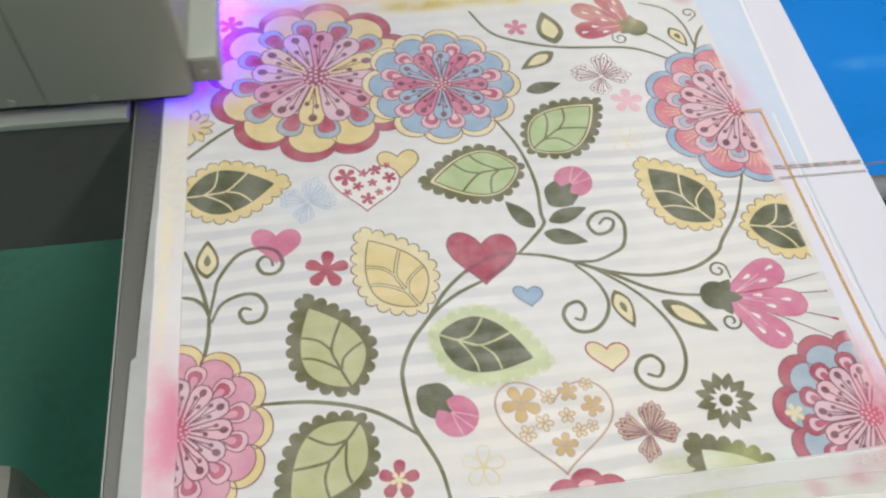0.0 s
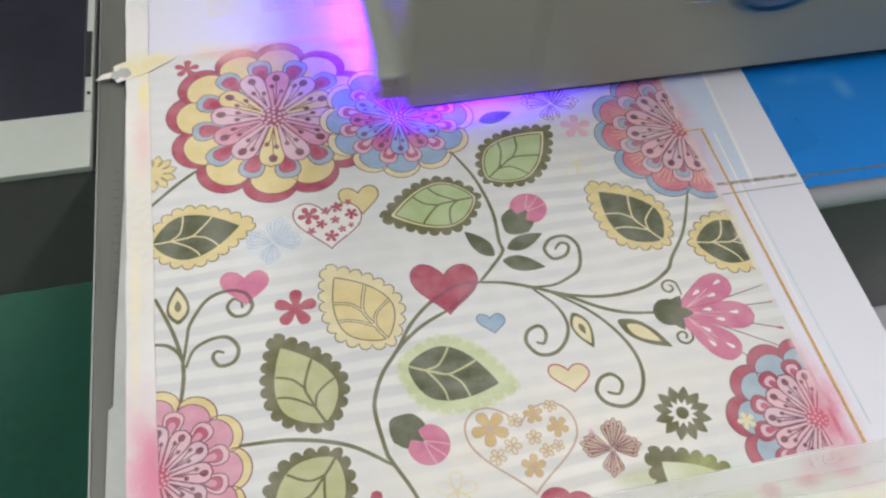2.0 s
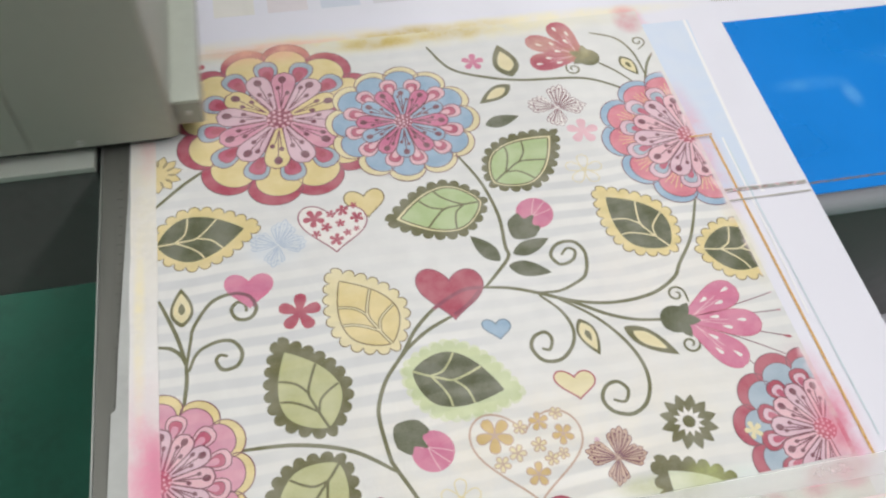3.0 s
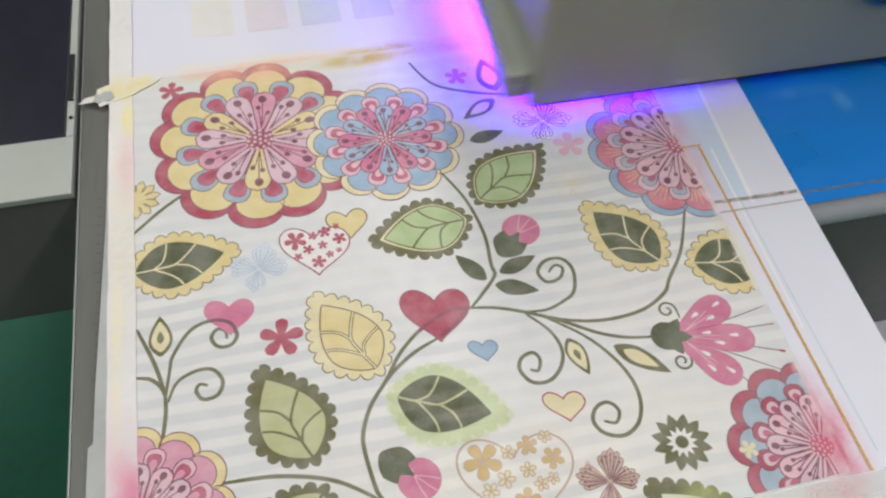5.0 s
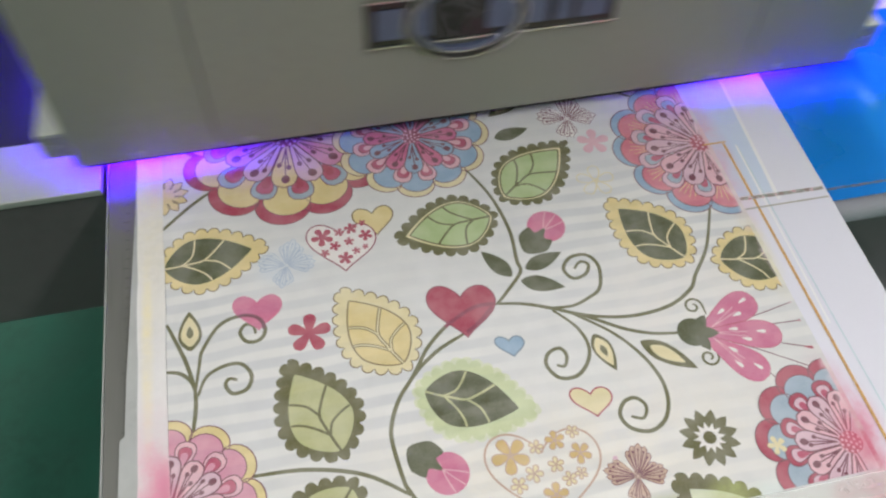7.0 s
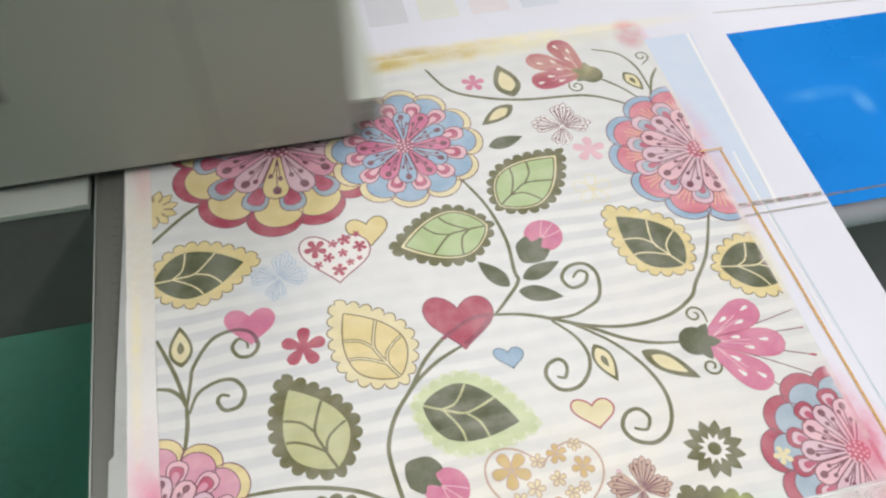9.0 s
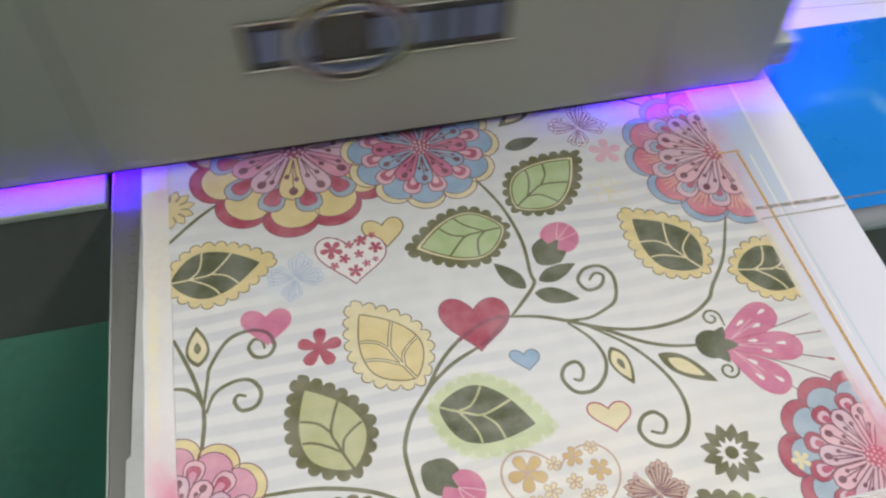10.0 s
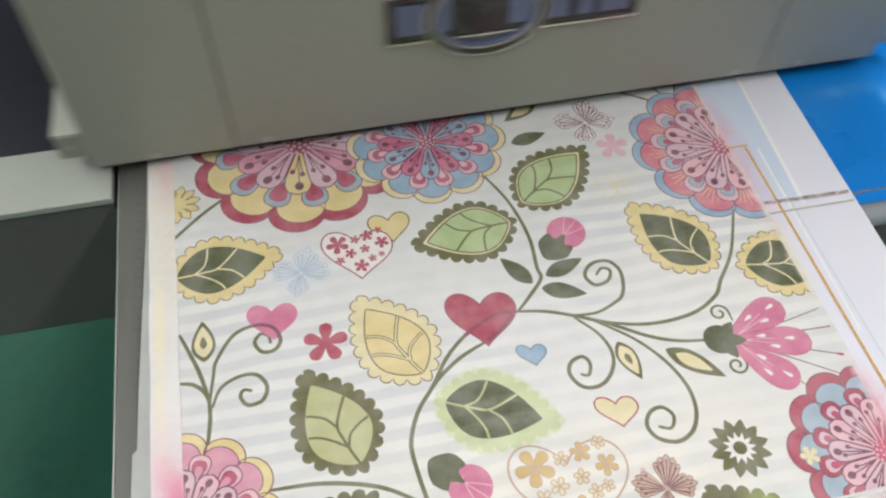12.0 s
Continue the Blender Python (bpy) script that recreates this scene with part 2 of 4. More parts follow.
METAL = surface("brushed_aluminium", "73746E", rough=0.5, metal=0.35, grain=30, spread=0.10, stain=6, bump=0.15, streak=(6, 0.5, 6))
EDGE_METAL = surface("bright_metal_edge", "A9ADA9", rough=0.4, metal=0.6, grain=40, spread=0.05)
PAINT = surface("grey_green_paint", "9C9F94", rough=0.42, grain=90, spread=0.05, stain=3, bump=0.12, depth=0.0005)
PAINT_LIGHT = surface("light_grey_paint", "BCC2B7", rough=0.45, grain=90, spread=0.05, stain=5, bump=0.12, depth=0.0005)
CREAM = surface("cream_sheet_metal", "B4BAB2", rough=0.45, metal=0.1, grain=70, spread=0.05, stain=4, bump=0.1)
DARK_FACE = surface("dark_grey_paint", "6E6B6B", rough=0.36, grain=60, spread=0.14, stain=3, bump=0.1)
NAVY = surface("dark_glossy_panel", "1B1C2B", rough=0.5, grain=50, spread=0.2, stain=5, bump=0.04)
BLACK = surface("black_rubber", "1A1A1A", rough=0.6, grain=80, spread=0.2, bump=0.2)
FLOOR = surface("green_epoxy_floor", "2B7660", rough=0.6, grain=48, spread=0.17, stain=5, bump=0.2, coat=0.0)
# the spots are paler blue streaks across the board
BLUE = surface("blue_acrylic", "1480D8", rough=0.28, grain=14, spread=0.08, stain=5, bump=0.06, coat=0.3,
               spots=((0.66, 0.42, 0.050, 0.012, "5AA6E6", 0.5), (0.70, 0.40, 0.012, 0.022, "6FB2EA", 0.5), (0.80, 0.45, 0.080, 0.020, "4C9CE0", 0.4)))
WALL = surface("off_white_plaster", "C9CCC8", rough=0.8, grain=30, spread=0.05)
STEEL = surface("screw_steel", "B9BAB5", rough=0.4, metal=0.4, grain=80, spread=0.1)
PLATE = surface("black_name_plate", "17181B", rough=0.25, grain=60, spread=0.2, coat=0.5)
PLATE_BLUE = surface("slate_blue_lettering", "68728F", rough=0.3, metal=0.4, grain=60, spread=0.15)
CHROME = surface("chrome_rim", "D4D4CE", rough=0.18, metal=0.95, grain=60, spread=0.05)
UV = glowing("uv_lamp_glow", (0.068, 0.003, 1.0), 620.0)


# ---- mesh helpers ----
def box_into(bm, x0, y0, z0, x1, y1, z1, bevel=0.0):
    made = bmesh.ops.create_cube(bm, size=1.0, matrix=Matrix.LocRotScale(((x0 + x1) / 2, (y0 + y1) / 2, (z0 + z1) / 2), None, (x1 - x0, y1 - y0, z1 - z0)))
    if bevel:
        edges = list({e for v in made["verts"] for e in v.link_edges})
        bmesh.ops.bevel(bm, geom=edges, offset=bevel, segments=2, profile=0.6, affect="EDGES")
    return bm


def block(x0, y0, z0, x1, y1, z1, bevel=0.0):
    return box_into(bmesh.new(), x0, y0, z0, x1, y1, z1, bevel)


def rod(centre, radius, length, axis="Z", segments=20):
    bm = bmesh.new()
    turn = {"Z": Matrix(), "Y": Matrix.Rotation(radians(90), 4, "X"), "X": Matrix.Rotation(radians(90), 4, "Y")}[axis]
    bmesh.ops.create_cone(bm, cap_ends=True, segments=segments, radius1=radius, radius2=radius, depth=length, matrix=Matrix.Translation(centre) @ turn)
    return bm


def solid(outline, z0, z1):
    """Extrudes a closed outline in x and y to a solid from z0 to z1."""
    bm = bmesh.new()
    f = bm.faces.new([bm.verts.new((x, y, z0)) for x, y in outline])
    up = bmesh.ops.extrude_face_region(bm, geom=[f])
    bmesh.ops.translate(bm, vec=(0, 0, z1 - z0), verts=[v for v in up["geom"] if isinstance(v, bmesh.types.BMVert)])
    bmesh.ops.recalc_face_normals(bm, faces=bm.faces)
    return bm


def part(name, bm, material, parent=None, label=""):
    mesh = bpy.data.meshes.new(name)
    bm.to_mesh(mesh)
    bm.free()
    mesh.materials.append(material)
    ob = new(name, mesh)
    if parent:
        ob.parent = parent
    return tagged(ob, label)


def structure(name, bm, material, label, category):
    return tagged(part(name, bm, material), label, category, kind="structure")


# ---- the hall ----
structure("floor", block(-6, -6, -0.1, 6, 8, 0), FLOOR, "dark green epoxy floor with scuffs and specks", "floor")
structure("wall_north", block(-6, 8, 0, 6, 8.15, 3.3), WALL, "plain off-white plaster wall", "wall")
structure("wall_south", block(-6, -6.15, 0, 6, -6, 3.3), WALL, "plain off-white plaster wall", "wall")
structure("wall_west", block(-6.15, -6.15, 0, -6, 8.15, 3.3), WALL, "plain off-white plaster wall", "wall")
structure("wall_east", block(6, -6.15, 0, 6.15, 8.15, 3.3), WALL, "plain off-white plaster wall", "wall")
structure("ceiling", block(-6.15, -6.15, 3.3, 6.15, 8.15, 3.4), WALL, "plain off-white ceiling", "ceiling")
for lx, ly, watts in LAMPS:
    fixture = tagged(new("ceiling_light"), "white fluorescent ceiling light fitting", "ceiling light", "ceiling lights")
    fixture.location = (lx, ly, 3.14)
    part("fitting", block(-0.17, -1.22, 0.0, 0.17, 1.22, 0.16, 0.01), PAINT_LIGHT, fixture)

# ---- the printer's bed ----
bed = tagged(new("printer_table"), "grey aluminium flatbed printer table with a bright edge", "printer table")
part("bed_plate", block(-0.0475, -0.35, 0.79, 0.585, 1.6, 0.8455, 0.001), METAL, bed)
part("edge_strip", block(-0.0492, -0.35, 0.795, -0.0477, 1.6, 0.8460), EDGE_METAL, bed, "thin bright metal edge strip")
for lx in (0.02, 0.50):
    for ly in (-0.25, 1.4):
        part("leg", block(lx, ly, 0.0, lx + 0.06, ly + 0.06, 0.79, 0.004), DARK_FACE, bed)
SMUDGE = surface("worn_ruler_ink", "5C5D58", rough=0.6, grain=300, spread=0.2)
for k in range(0, 34):                            # ruler marks along the bed's edge
    part("ruler_mark", block(-0.0345 + 0.002 * (k % 5 > 0), 0.08 + 0.01 * k, 0.8455, -0.029, 0.0808 + 0.01 * k, 0.8457), SMUDGE, bed)

media = tagged(part("vinyl_sheet", solid([(-0.021, -0.013), (0.588, -0.013), (0.6035, 0.54), (0.630, 1.5), (-0.021, 1.5)], 0.8457, 0.8492), MEDIA), "smooth white vinyl sheet lying on the printer table", "sheet")

part("ruler", block(-0.04, -0.060, 0.8456, 0.58, -0.0165, 0.8464, 0.0002), PAINT_LIGHT, bed, "pale grey ruler along the table's front")
for k in range(36):
    part("ruler_mark", block(0.23 + 0.01 * k, -0.030 + 0.005 * (k % 5 > 0), 0.84645, 0.2312 + 0.01 * k, -0.0185, 0.84665), SMUDGE, bed)

# station to the left of the bed
station = tagged(new("maintenance_station"), "cream sheet-metal station with a dark glossy top panel", "machine housing")
bm = block(-0.80, 0.421, 0.662, -0.0535, 0.90, 0.842, 0.003)
part("housing", bm, DARK_FACE, station, "dark grey front face")
part("top_cover", block(-0.80, 0.418, 0.8425, -0.0535, 0.4885, 0.8500, 0.0015), CREAM, station, "cream sheet-metal top edge")
part("side_cover", block(-0.0605, 0.4887, 0.8425, -0.0535, 0.90, 0.8500, 0.0012), CREAM, station, "narrow cream edge")
part("top_panel", block(-0.80, 0.4887, 0.8425, -0.0607, 0.90, 0.8490, 0.002), NAVY, station, "dark navy glossy panel")
part("latch", block(-0.0600, 0.535, 0.8502, -0.0545, 0.60, 0.8530, 0.001), BLACK, station, "black latch strip")
part("screw", rod((-0.0565, 0.512, 0.8506), 0.0016, 0.002), BLACK, station)

for lx, ly in ((-0.78, 0.83), (-0.15, 0.83)):
    part("leg", block(lx, ly, 0.0, lx + 0.06, ly + 0.06, 0.662, 0.004), DARK_FACE, station)

# body to the right of the bed
cabinet = tagged(new("side_cabinet"), "white printer body with a dark glossy front face", "machine housing")
part("top_cover", block(0.60, 0.3135, 0.838, 1.9, 1.9, 0.8444, 0.0005), MEDIA, cabinet, "white top cover")
part("front_face", block(0.60, 0.290, 0.53, 1.9, 0.345, 0.800, 0.002), DARK_FACE, cabinet, "dark grey glossy front face")
part("rolled_edge", rod((1.25, 0.313, 0.8128), 0.0315, 1.3, "X", 40), MEDIA, cabinet, "pale rounded front edge")
part("lower_ledge", block(0.60, 0.20, 0.48, 1.9, 0.33, 0.526, 0.004), MEDIA, cabinet, "white lower ledge")
for lx, ly in ((1.3, 0.6), (1.3, 1.8), (1.8, 0.6), (1.8, 1.8)):
    part("leg", block(lx, ly, 0.0, lx + 0.06, ly + 0.06, 0.838, 0.004), DARK_FACE, cabinet)
part("ledge_post", block(1.80, 0.22, 0.0, 1.88, 0.32, 0.48, 0.004), DARK_FACE, cabinet)
board = tagged(part("blue_board", block(0.575, 0.281, 0.8449, 1.5, 0.525, 0.8456, 0.0002), BLUE), "glossy blue acrylic sheet on the printer body", "sheet")


# ---- printed cloth ----
PRINT_X0, PRINT_X1, PRINT_Y0, PRINT_Y1 = 0.0, 0.508, 0.008, 0.552
PRINT_END = 0.0335                             # nothing crisp is printed under the end tape
LAYER = 0.00002
cloth_sheet = tagged(new("printed_cloth"), "white cloth printed with flowers, leaves, hearts and curling stems", "printed cloth")
cloth_sheet.location = (0, 0, TABLE)
weave_bm = bmesh.new()
nx, ny = 60, 60
grid = [[weave_bm.verts.new((PRINT_X0 - 0.002 + (PRINT_X1 + 0.006) * i / nx, PRINT_Y0 - 0.018 + (PRINT_Y1 - PRINT_Y0 + 0.018) * j / ny, 0.0)) for j in range(ny + 1)] for i in range(nx + 1)]
for i in range(nx):
    for j in range(ny):
        weave_bm.faces.new((grid[i][j], grid[i + 1][j], grid[i + 1][j + 1], grid[i][j + 1]))
part("cloth", weave_bm, CLOTH, cloth_sheet, "thin white woven cloth")


def area(points):
    return sum(a[0] * b[1] - b[0] * a[1] for a, b in zip(points, points[1:] + points[:1])) / 2


class Motif:
    """Flat ink shapes, laid over one another in thin layers, that become one part of the cloth."""

    def __init__(self, name, layer, label=""):
        self.name, self.layer, self.label, self.shapes = name, layer, label, []

    def fill(self, points, ink, lift):
        points = [tuple(p) for p in points]
        self.shapes.append(([points if area(points) > 0 else points[::-1]], ink, lift))

    def line(self, points, width, ink, lift, closed=False, taper=0.0):
        n, quads, left, right = len(points), [], [], []
        for i, p in enumerate(points):
            a = points[(i - 1) % n] if closed or i else p
            b = points[(i + 1) % n] if closed or i < n - 1 else p
            dx, dy = b[0] - a[0], b[1] - a[1]
            d = math.hypot(dx, dy) or 1.0
            w = width / 2
            if taper and not closed:
                s = i / (n - 1)
                w *= 1 - taper * abs(2 * s - 1) ** 3
            left.append((p[0] - dy / d * w, p[1] + dx / d * w)), right.append((p[0] + dy / d * w, p[1] - dx / d * w))
        for i in range(n if closed else n - 1):
            j = (i + 1) % n
            quads.append([right[i], right[j], left[j], left[i]])
        self.shapes.append((quads, ink, lift))

    def done(self):
        bm, inks = bmesh.new(), []
        for index, (faces, ink, lift) in enumerate(self.shapes):
            lift += 0.02 * (index % 11)
            if ink not in inks:
                inks.append(ink)
            for points in faces:
                f = bm.faces.new([bm.verts.new((x, y, (self.layer + lift) * LAYER)) for x, y in points])
                f.material_index = inks.index(ink)
        bm.normal_update()
        bmesh.ops.triangulate(bm, faces=bm.faces[:], ngon_method="EAR_CLIP")
        for place, way in (((PRINT_X0, 0, 0), (-1, 0, 0)), ((PRINT_X1, 0, 0), (1, 0, 0)), ((0, PRINT_END, 0), (0.012, -1, 0))):
            bmesh.ops.bisect_plane(bm, geom=bm.verts[:] + bm.edges[:] + bm.faces[:], plane_co=place, plane_no=way, clear_outer=True)
        for f in bm.faces:
            f.normal_update()
            if f.normal.z < 0:
                f.normal_flip()
        ob = part(self.name, bm, INK[inks[0]], cloth_sheet, self.label)
        for ink in inks[1:]:
            ob.data.materials.append(INK[ink])
        return ob


def smooth(points, steps=8):
    """A Catmull-Rom curve through the points."""
    out, p = [], [points[0], *points, points[-1]]
    for a, b, c, d in zip(p, p[1:], p[2:], p[3:]):
        for k in range(steps):
            s = k / steps
            out.append(tuple(0.5 * (2 * b[i] + (c[i] - a[i]) * s + (2 * a[i] - 5 * b[i] + 4 * c[i] - d[i]) * s * s + (3 * b[i] - a[i] - 3 * c[i] + d[i]) * s ** 3) for i in (0, 1)))
    return out + [points[-1]]


stem_count = 0


def curl(start, centre, radius, turn, width=0.0021, sweep=1.35):
    """A stem that leaves its start and winds up round the centre; turn is 1 or -1."""
    first = math.atan2(start[1] - centre[1], start[0] - centre[0])
    pts = [start]
    for k in range(1, 15):
        s = k / 14
        pts.append(polar(centre, first + turn * math.tau * sweep * s, radius * (1.0 - 0.78 * s)))
    stem(pts, width)


def stem(points, width):
    global stem_count
    stem_count += 1
    m = Motif("stem", 1 + 0.25 * stem_count, "olive green curling stem")
    m.line(smooth(points), width, "stem", 0, taper=0.35)
    m.done()


def polar(c, angle, r):
    return (c[0] + r * math.cos(angle), c[1] + r * math.sin(angle))


def petal(c, angle, r0, r1, width, round_end=0.5, n=14):
    """A drop shape from r0 to r1 along the angle, widest near its outer end."""
    pts = []
    for k in range(2 * n):
        s = k / n if k < n else 2 - k / n
        side = 1 if k < n else -1
        t = s ** 0.8
        w = width * 0.5 * (0.10 + 0.90 * t ** 0.95) * math.sqrt(max(0.0, 1 - max(0.0, (t - (1 - round_end)) / round_end) ** 2))
        r = r0 + (r1 - r0) * t
        pts.append((c[0] + r * math.cos(angle) - side * w * math.sin(angle), c[1] + r * math.sin(angle) + side * w * math.cos(angle)))
    return pts


def lobe(c, angle, r0, r1, half, n=16):
    """A broad rounded scallop that fills half degrees to each side of the angle."""
    pts = [polar(c, angle - half, r0)]
    rim = math.sin(half) * r1 * 0.80
    for k in range(n + 1):
        a = math.pi * (k / n - 0.5)
        d = r1 - rim * 0.95
        along, across = d + rim * 0.95 * math.cos(a), rim * 1.12 * math.sin(a)
        pts.append((c[0] + along * math.cos(angle) - across * math.sin(angle), c[1] + along * math.sin(angle) + across * math.cos(angle)))
    pts.append(polar(c, angle + half, r0))
    return pts


ASTER = dict(reach=0.905, ring_tip=0.77, long=0.60, crest="crimson", lobe="yellow", ring="dull_blue", eye="rose", pip="crimson", ray=("yellow", "lilac", "pink", "lilac"), line="brown", core="crimson_dark", label="large yellow and crimson flower with pink petals")
DAISY = dict(reach=0.915, ring_tip=0.785, long=0.61, crest="cream", lobe="blue", ring="light_pink", eye="rose", pip="light_pink", ray=("blue", "hot_pink"), line="brown", core="crimson_dark", label="blue and pink flower with cream rim")
CORAL = dict(reach=0.915, ring_tip=0.79, long=0.63, crest="blue", lobe="coral", ring="lilac", eye="dull_blue", pip="rose", ray=("light_pink", "lilac"), line="brown", core="crimson", label="half coral flower with blue rim")
ROSE = dict(reach=0.900, ring_tip=0.765, long=0.59, crest="yellow", lobe="pink", ring="light_pink", eye="rose", pip="pink", ray=("lilac", "light_pink"), line="brown", core="crimson", label="half rose-pink flower with cream rim")
PLUM = dict(reach=0.875, ring_tip=0.75, long=0.60, crest="crimson", lobe="dull_blue", ring="crimson", eye="lilac", pip="rose", ray=("light_pink", "lilac"), line="brown", core="crimson", label="half blue and crimson flower")
BERRY = dict(reach=0.80, ring_tip=0.77, long=0.6, crest="crimson", lobe="light_pink", ring="crimson", eye="rose", pip="pink", ray=("pink", "lilac"), line="crimson", core="crimson", label="crimson and pink flower half under the tape")


def flower(c, r, look_of, n, first, span=None):
    """A layered round flower: scallops with a crest, ringed petals over their joints, long drop petals with dotted stamens, beaded core.
    first: the angle of the first joint between two scallops."""
    m = Motif("flower", 28 if look_of is DAISY else 17, look_of["label"])
    rnd = random.Random(int(c[0] * 1000) + 7)

    def shown(a):
        if span is None:
            return True
        lo, hi = radians(span[0]), radians(span[1])
        return lo <= lo + (a - lo) % math.tau <= hi

    half = math.pi / n
    angles = [radians(first) + (2 * k + 1) * half + rnd.uniform(-0.03, 0.03) for k in range(n)]
    for k, a in enumerate(angles):
        if not shown(a):
            continue
        out = r * rnd.uniform(0.985, 1.02)
        crest, inner = lobe(c, a, 0.55 * r, out, half * 1.02), lobe(c, a + rnd.uniform(0.0, 0.05), 0.5 * r, out * look_of["reach"], half * 0.97)
        m.fill(crest, look_of["crest"], 0.1 * (k % 2)), m.line(crest, 0.0009, look_of["line"], 0.4 + 0.1 * (k % 2))
        m.fill(inner, look_of["lobe"], 0.7 + 0.1 * (k % 2)), m.line(inner, 0.0008, look_of["line"], 1 + 0.1 * (k % 2))
        if look_of["lobe"] == "coral":
            for j in (-2, -1, 0, 1):
                m.line([polar(c, a + 0.04 * j, 0.62 * r), polar(c, a + 0.075 * j, (0.79 + 0.03 * (j == 0)) * r)], 0.0007, "yellow", 1.3)
    for k in range(n):
        a = radians(first) + 2 * k * half + rnd.uniform(-0.04, 0.04)
        if not shown(a):
            continue
        tip = look_of["ring_tip"] * r * rnd.uniform(0.98, 1.02)
        for size, ink, lift in ((1.0, look_of["ring"], 2), (0.66, look_of["eye"], 3), (0.34, look_of["pip"], 3.6)):
            reach = 0.57 * r + (tip - 0.57 * r) * size
            shape = petal(c, a, (0.40 if size == 1.0 else 0.48) * r, reach, 0.36 * r * size, 0.62)
            m.fill(shape, ink, lift + 0.1 * (k % 2))
            if size > 0.5:
                m.line(shape, 0.0009 * size, look_of["line"], lift + 0.4 + 0.1 * (k % 2), closed=True)
    m.fill([polar(c, q * math.tau / 28, 0.36 * r) for q in range(28)], look_of["ray"][1], 4.4)
    for k, a in enumerate(angles):
        if not shown(a):
            continue
        lift = 5 + 0.9 * (k % 2)
        tip = look_of["long"] * r * rnd.uniform(0.97, 1.04)
        shape = petal(c, a, 0.08 * r, tip, 0.325 * r, 0.42)
        m.fill(shape, look_of["ray"][k % len(look_of["ray"])], lift)
        m.line(shape, 0.0011, look_of["line"], lift + 0.3, closed=True)
        for j, reach in ((-1, rnd.uniform(0.52, 0.66)), (0, 0.84), (1, rnd.uniform(0.58, 0.74))):
            b = a + 0.12 * j + rnd.uniform(-0.03, 0.03)
            end = polar(c, b, tip * reach)
            m.line([polar(c, a, 0.14 * r), polar(c, a + 0.08 * j, 0.3 * r), end], 0.0010, look_of["line"], lift + 0.5)
            size = (0.024 if j else 0.040) * r
            m.fill([(end[0] + size * (1.2 * math.cos(w) * math.cos(b) - math.sin(w) * math.sin(b)), end[1] + size * (1.2 * math.cos(w) * math.sin(b) + math.sin(w) * math.cos(b))) for w in [q * math.tau / 9 for q in range(9)]], look_of["line"], lift + 0.6)
    m.fill([polar(c, q * math.tau / 20, 0.125 * r) for q in range(20)], look_of["core"], 7)
    for ring, count in ((0.0, 1), (0.055, 6), (0.105, 11)):
        for q in range(count):
            p = polar(c, q * math.tau / count + ring * 9, ring * r * rnd.uniform(0.9, 1.1))
            m.fill([polar(p, w * math.tau / 8, 0.017 * r) for w in range(8)], "light_pink", 7.5)
    return m.done()


def leaf_width(s):
    """Share of the full half width at s along the leaf: round at the base, straight to the tip."""
    if s <= 0 or s >= 1:
        return 0.0
    return math.sin(math.pi / 2 * s / 0.38) ** 0.72 if s < 0.38 else math.cos(math.pi / 2 * (s - 0.38) / 0.62) ** 0.92


def leaf_outline(base, tip, width, n=40):
    """Both sides of a pointed leaf."""
    ax, ay = tip[0] - base[0], tip[1] - base[1]
    length = math.hypot(ax, ay)
    ux, uy = ax / length, ay / length
    pts = []
    for side in (1, -1):
        for k in range(n):
            s = k / n if side == 1 else 1 - k / n
            across = width * 0.5 * leaf_width(s) * side
            pts.append((base[0] + ux * s * length - uy * across, base[1] + uy * s * length + ux * across))
    return pts


def scalloped(outline, margin, pitch, bump):
    """The outline pushed out by a margin and set with round scallops of about that pitch."""
    if area(outline) < 0:
        outline = outline[::-1]
    n, total, at = len(outline), 0.0, [0.0]
    for a, b in zip(outline, outline[1:] + outline[:1]):
        total += math.dist(a, b)
        at.append(total)
    count = round(total / pitch)
    pts, i = [], 0
    steps = count * 7
    for k in range(steps):
        d = total * k / steps
        while at[i + 1] < d:
            i += 1
        a, b = outline[i], outline[(i + 1) % n]
        f = (d - at[i]) / max(1e-9, at[i + 1] - at[i])
        before, after = outline[(i - 2) % n], outline[(i + 3) % n]
        dx, dy = after[0] - before[0], after[1] - before[1]
        w = math.hypot(dx, dy) or 1.0
        out = margin + bump * abs(math.sin(math.pi * count * d / total)) ** 0.6
        pts.append((a[0] + (b[0] - a[0]) * f + dy / w * out, a[1] + (b[1] - a[1]) * f - dx / w * out))
    return pts


def veins(m, base, tip, width, ink, thick, lift):
    """A bowed middle vein that ends at the edge, and side veins that leave it towards both edges."""
    ax, ay = tip[0] - base[0], tip[1] - base[1]
    length = math.hypot(ax, ay)

    def at(s, v):
        return (base[0] + ax * s - ay / length * v, base[1] + ay * s + ax / length * v)

    def edge(s, share):
        return share * width * 0.5 * leaf_width(s) * 0.98

    sag = -0.012 * length * (1 if width > 0 else -1)
    m.line(smooth([at(0.0, 0.0), at(0.12, sag * 0.8), at(0.28, sag), at(0.44, sag * 0.5), at(0.57, edge(0.57, 0.30)), at(0.71, edge(0.71, 1.0))]), thick, ink, lift)
    branches = (((0.20, None), (0.31, 0.22), (0.36, 0.58), (0.385, 1.0)), ((0.20, None), (0.35, -0.36), (0.45, -0.68), (0.50, -1.0)), ((0.46, None), (0.59, -0.22), (0.67, -0.58), (0.72, -1.0)))
    for k, bends in enumerate(branches):
        m.line(smooth([at(s, sag * 0.7 if share is None else edge(s, share)) for s, share in bends]), thick * 0.92, ink, lift + 0.15 * (k + 1))


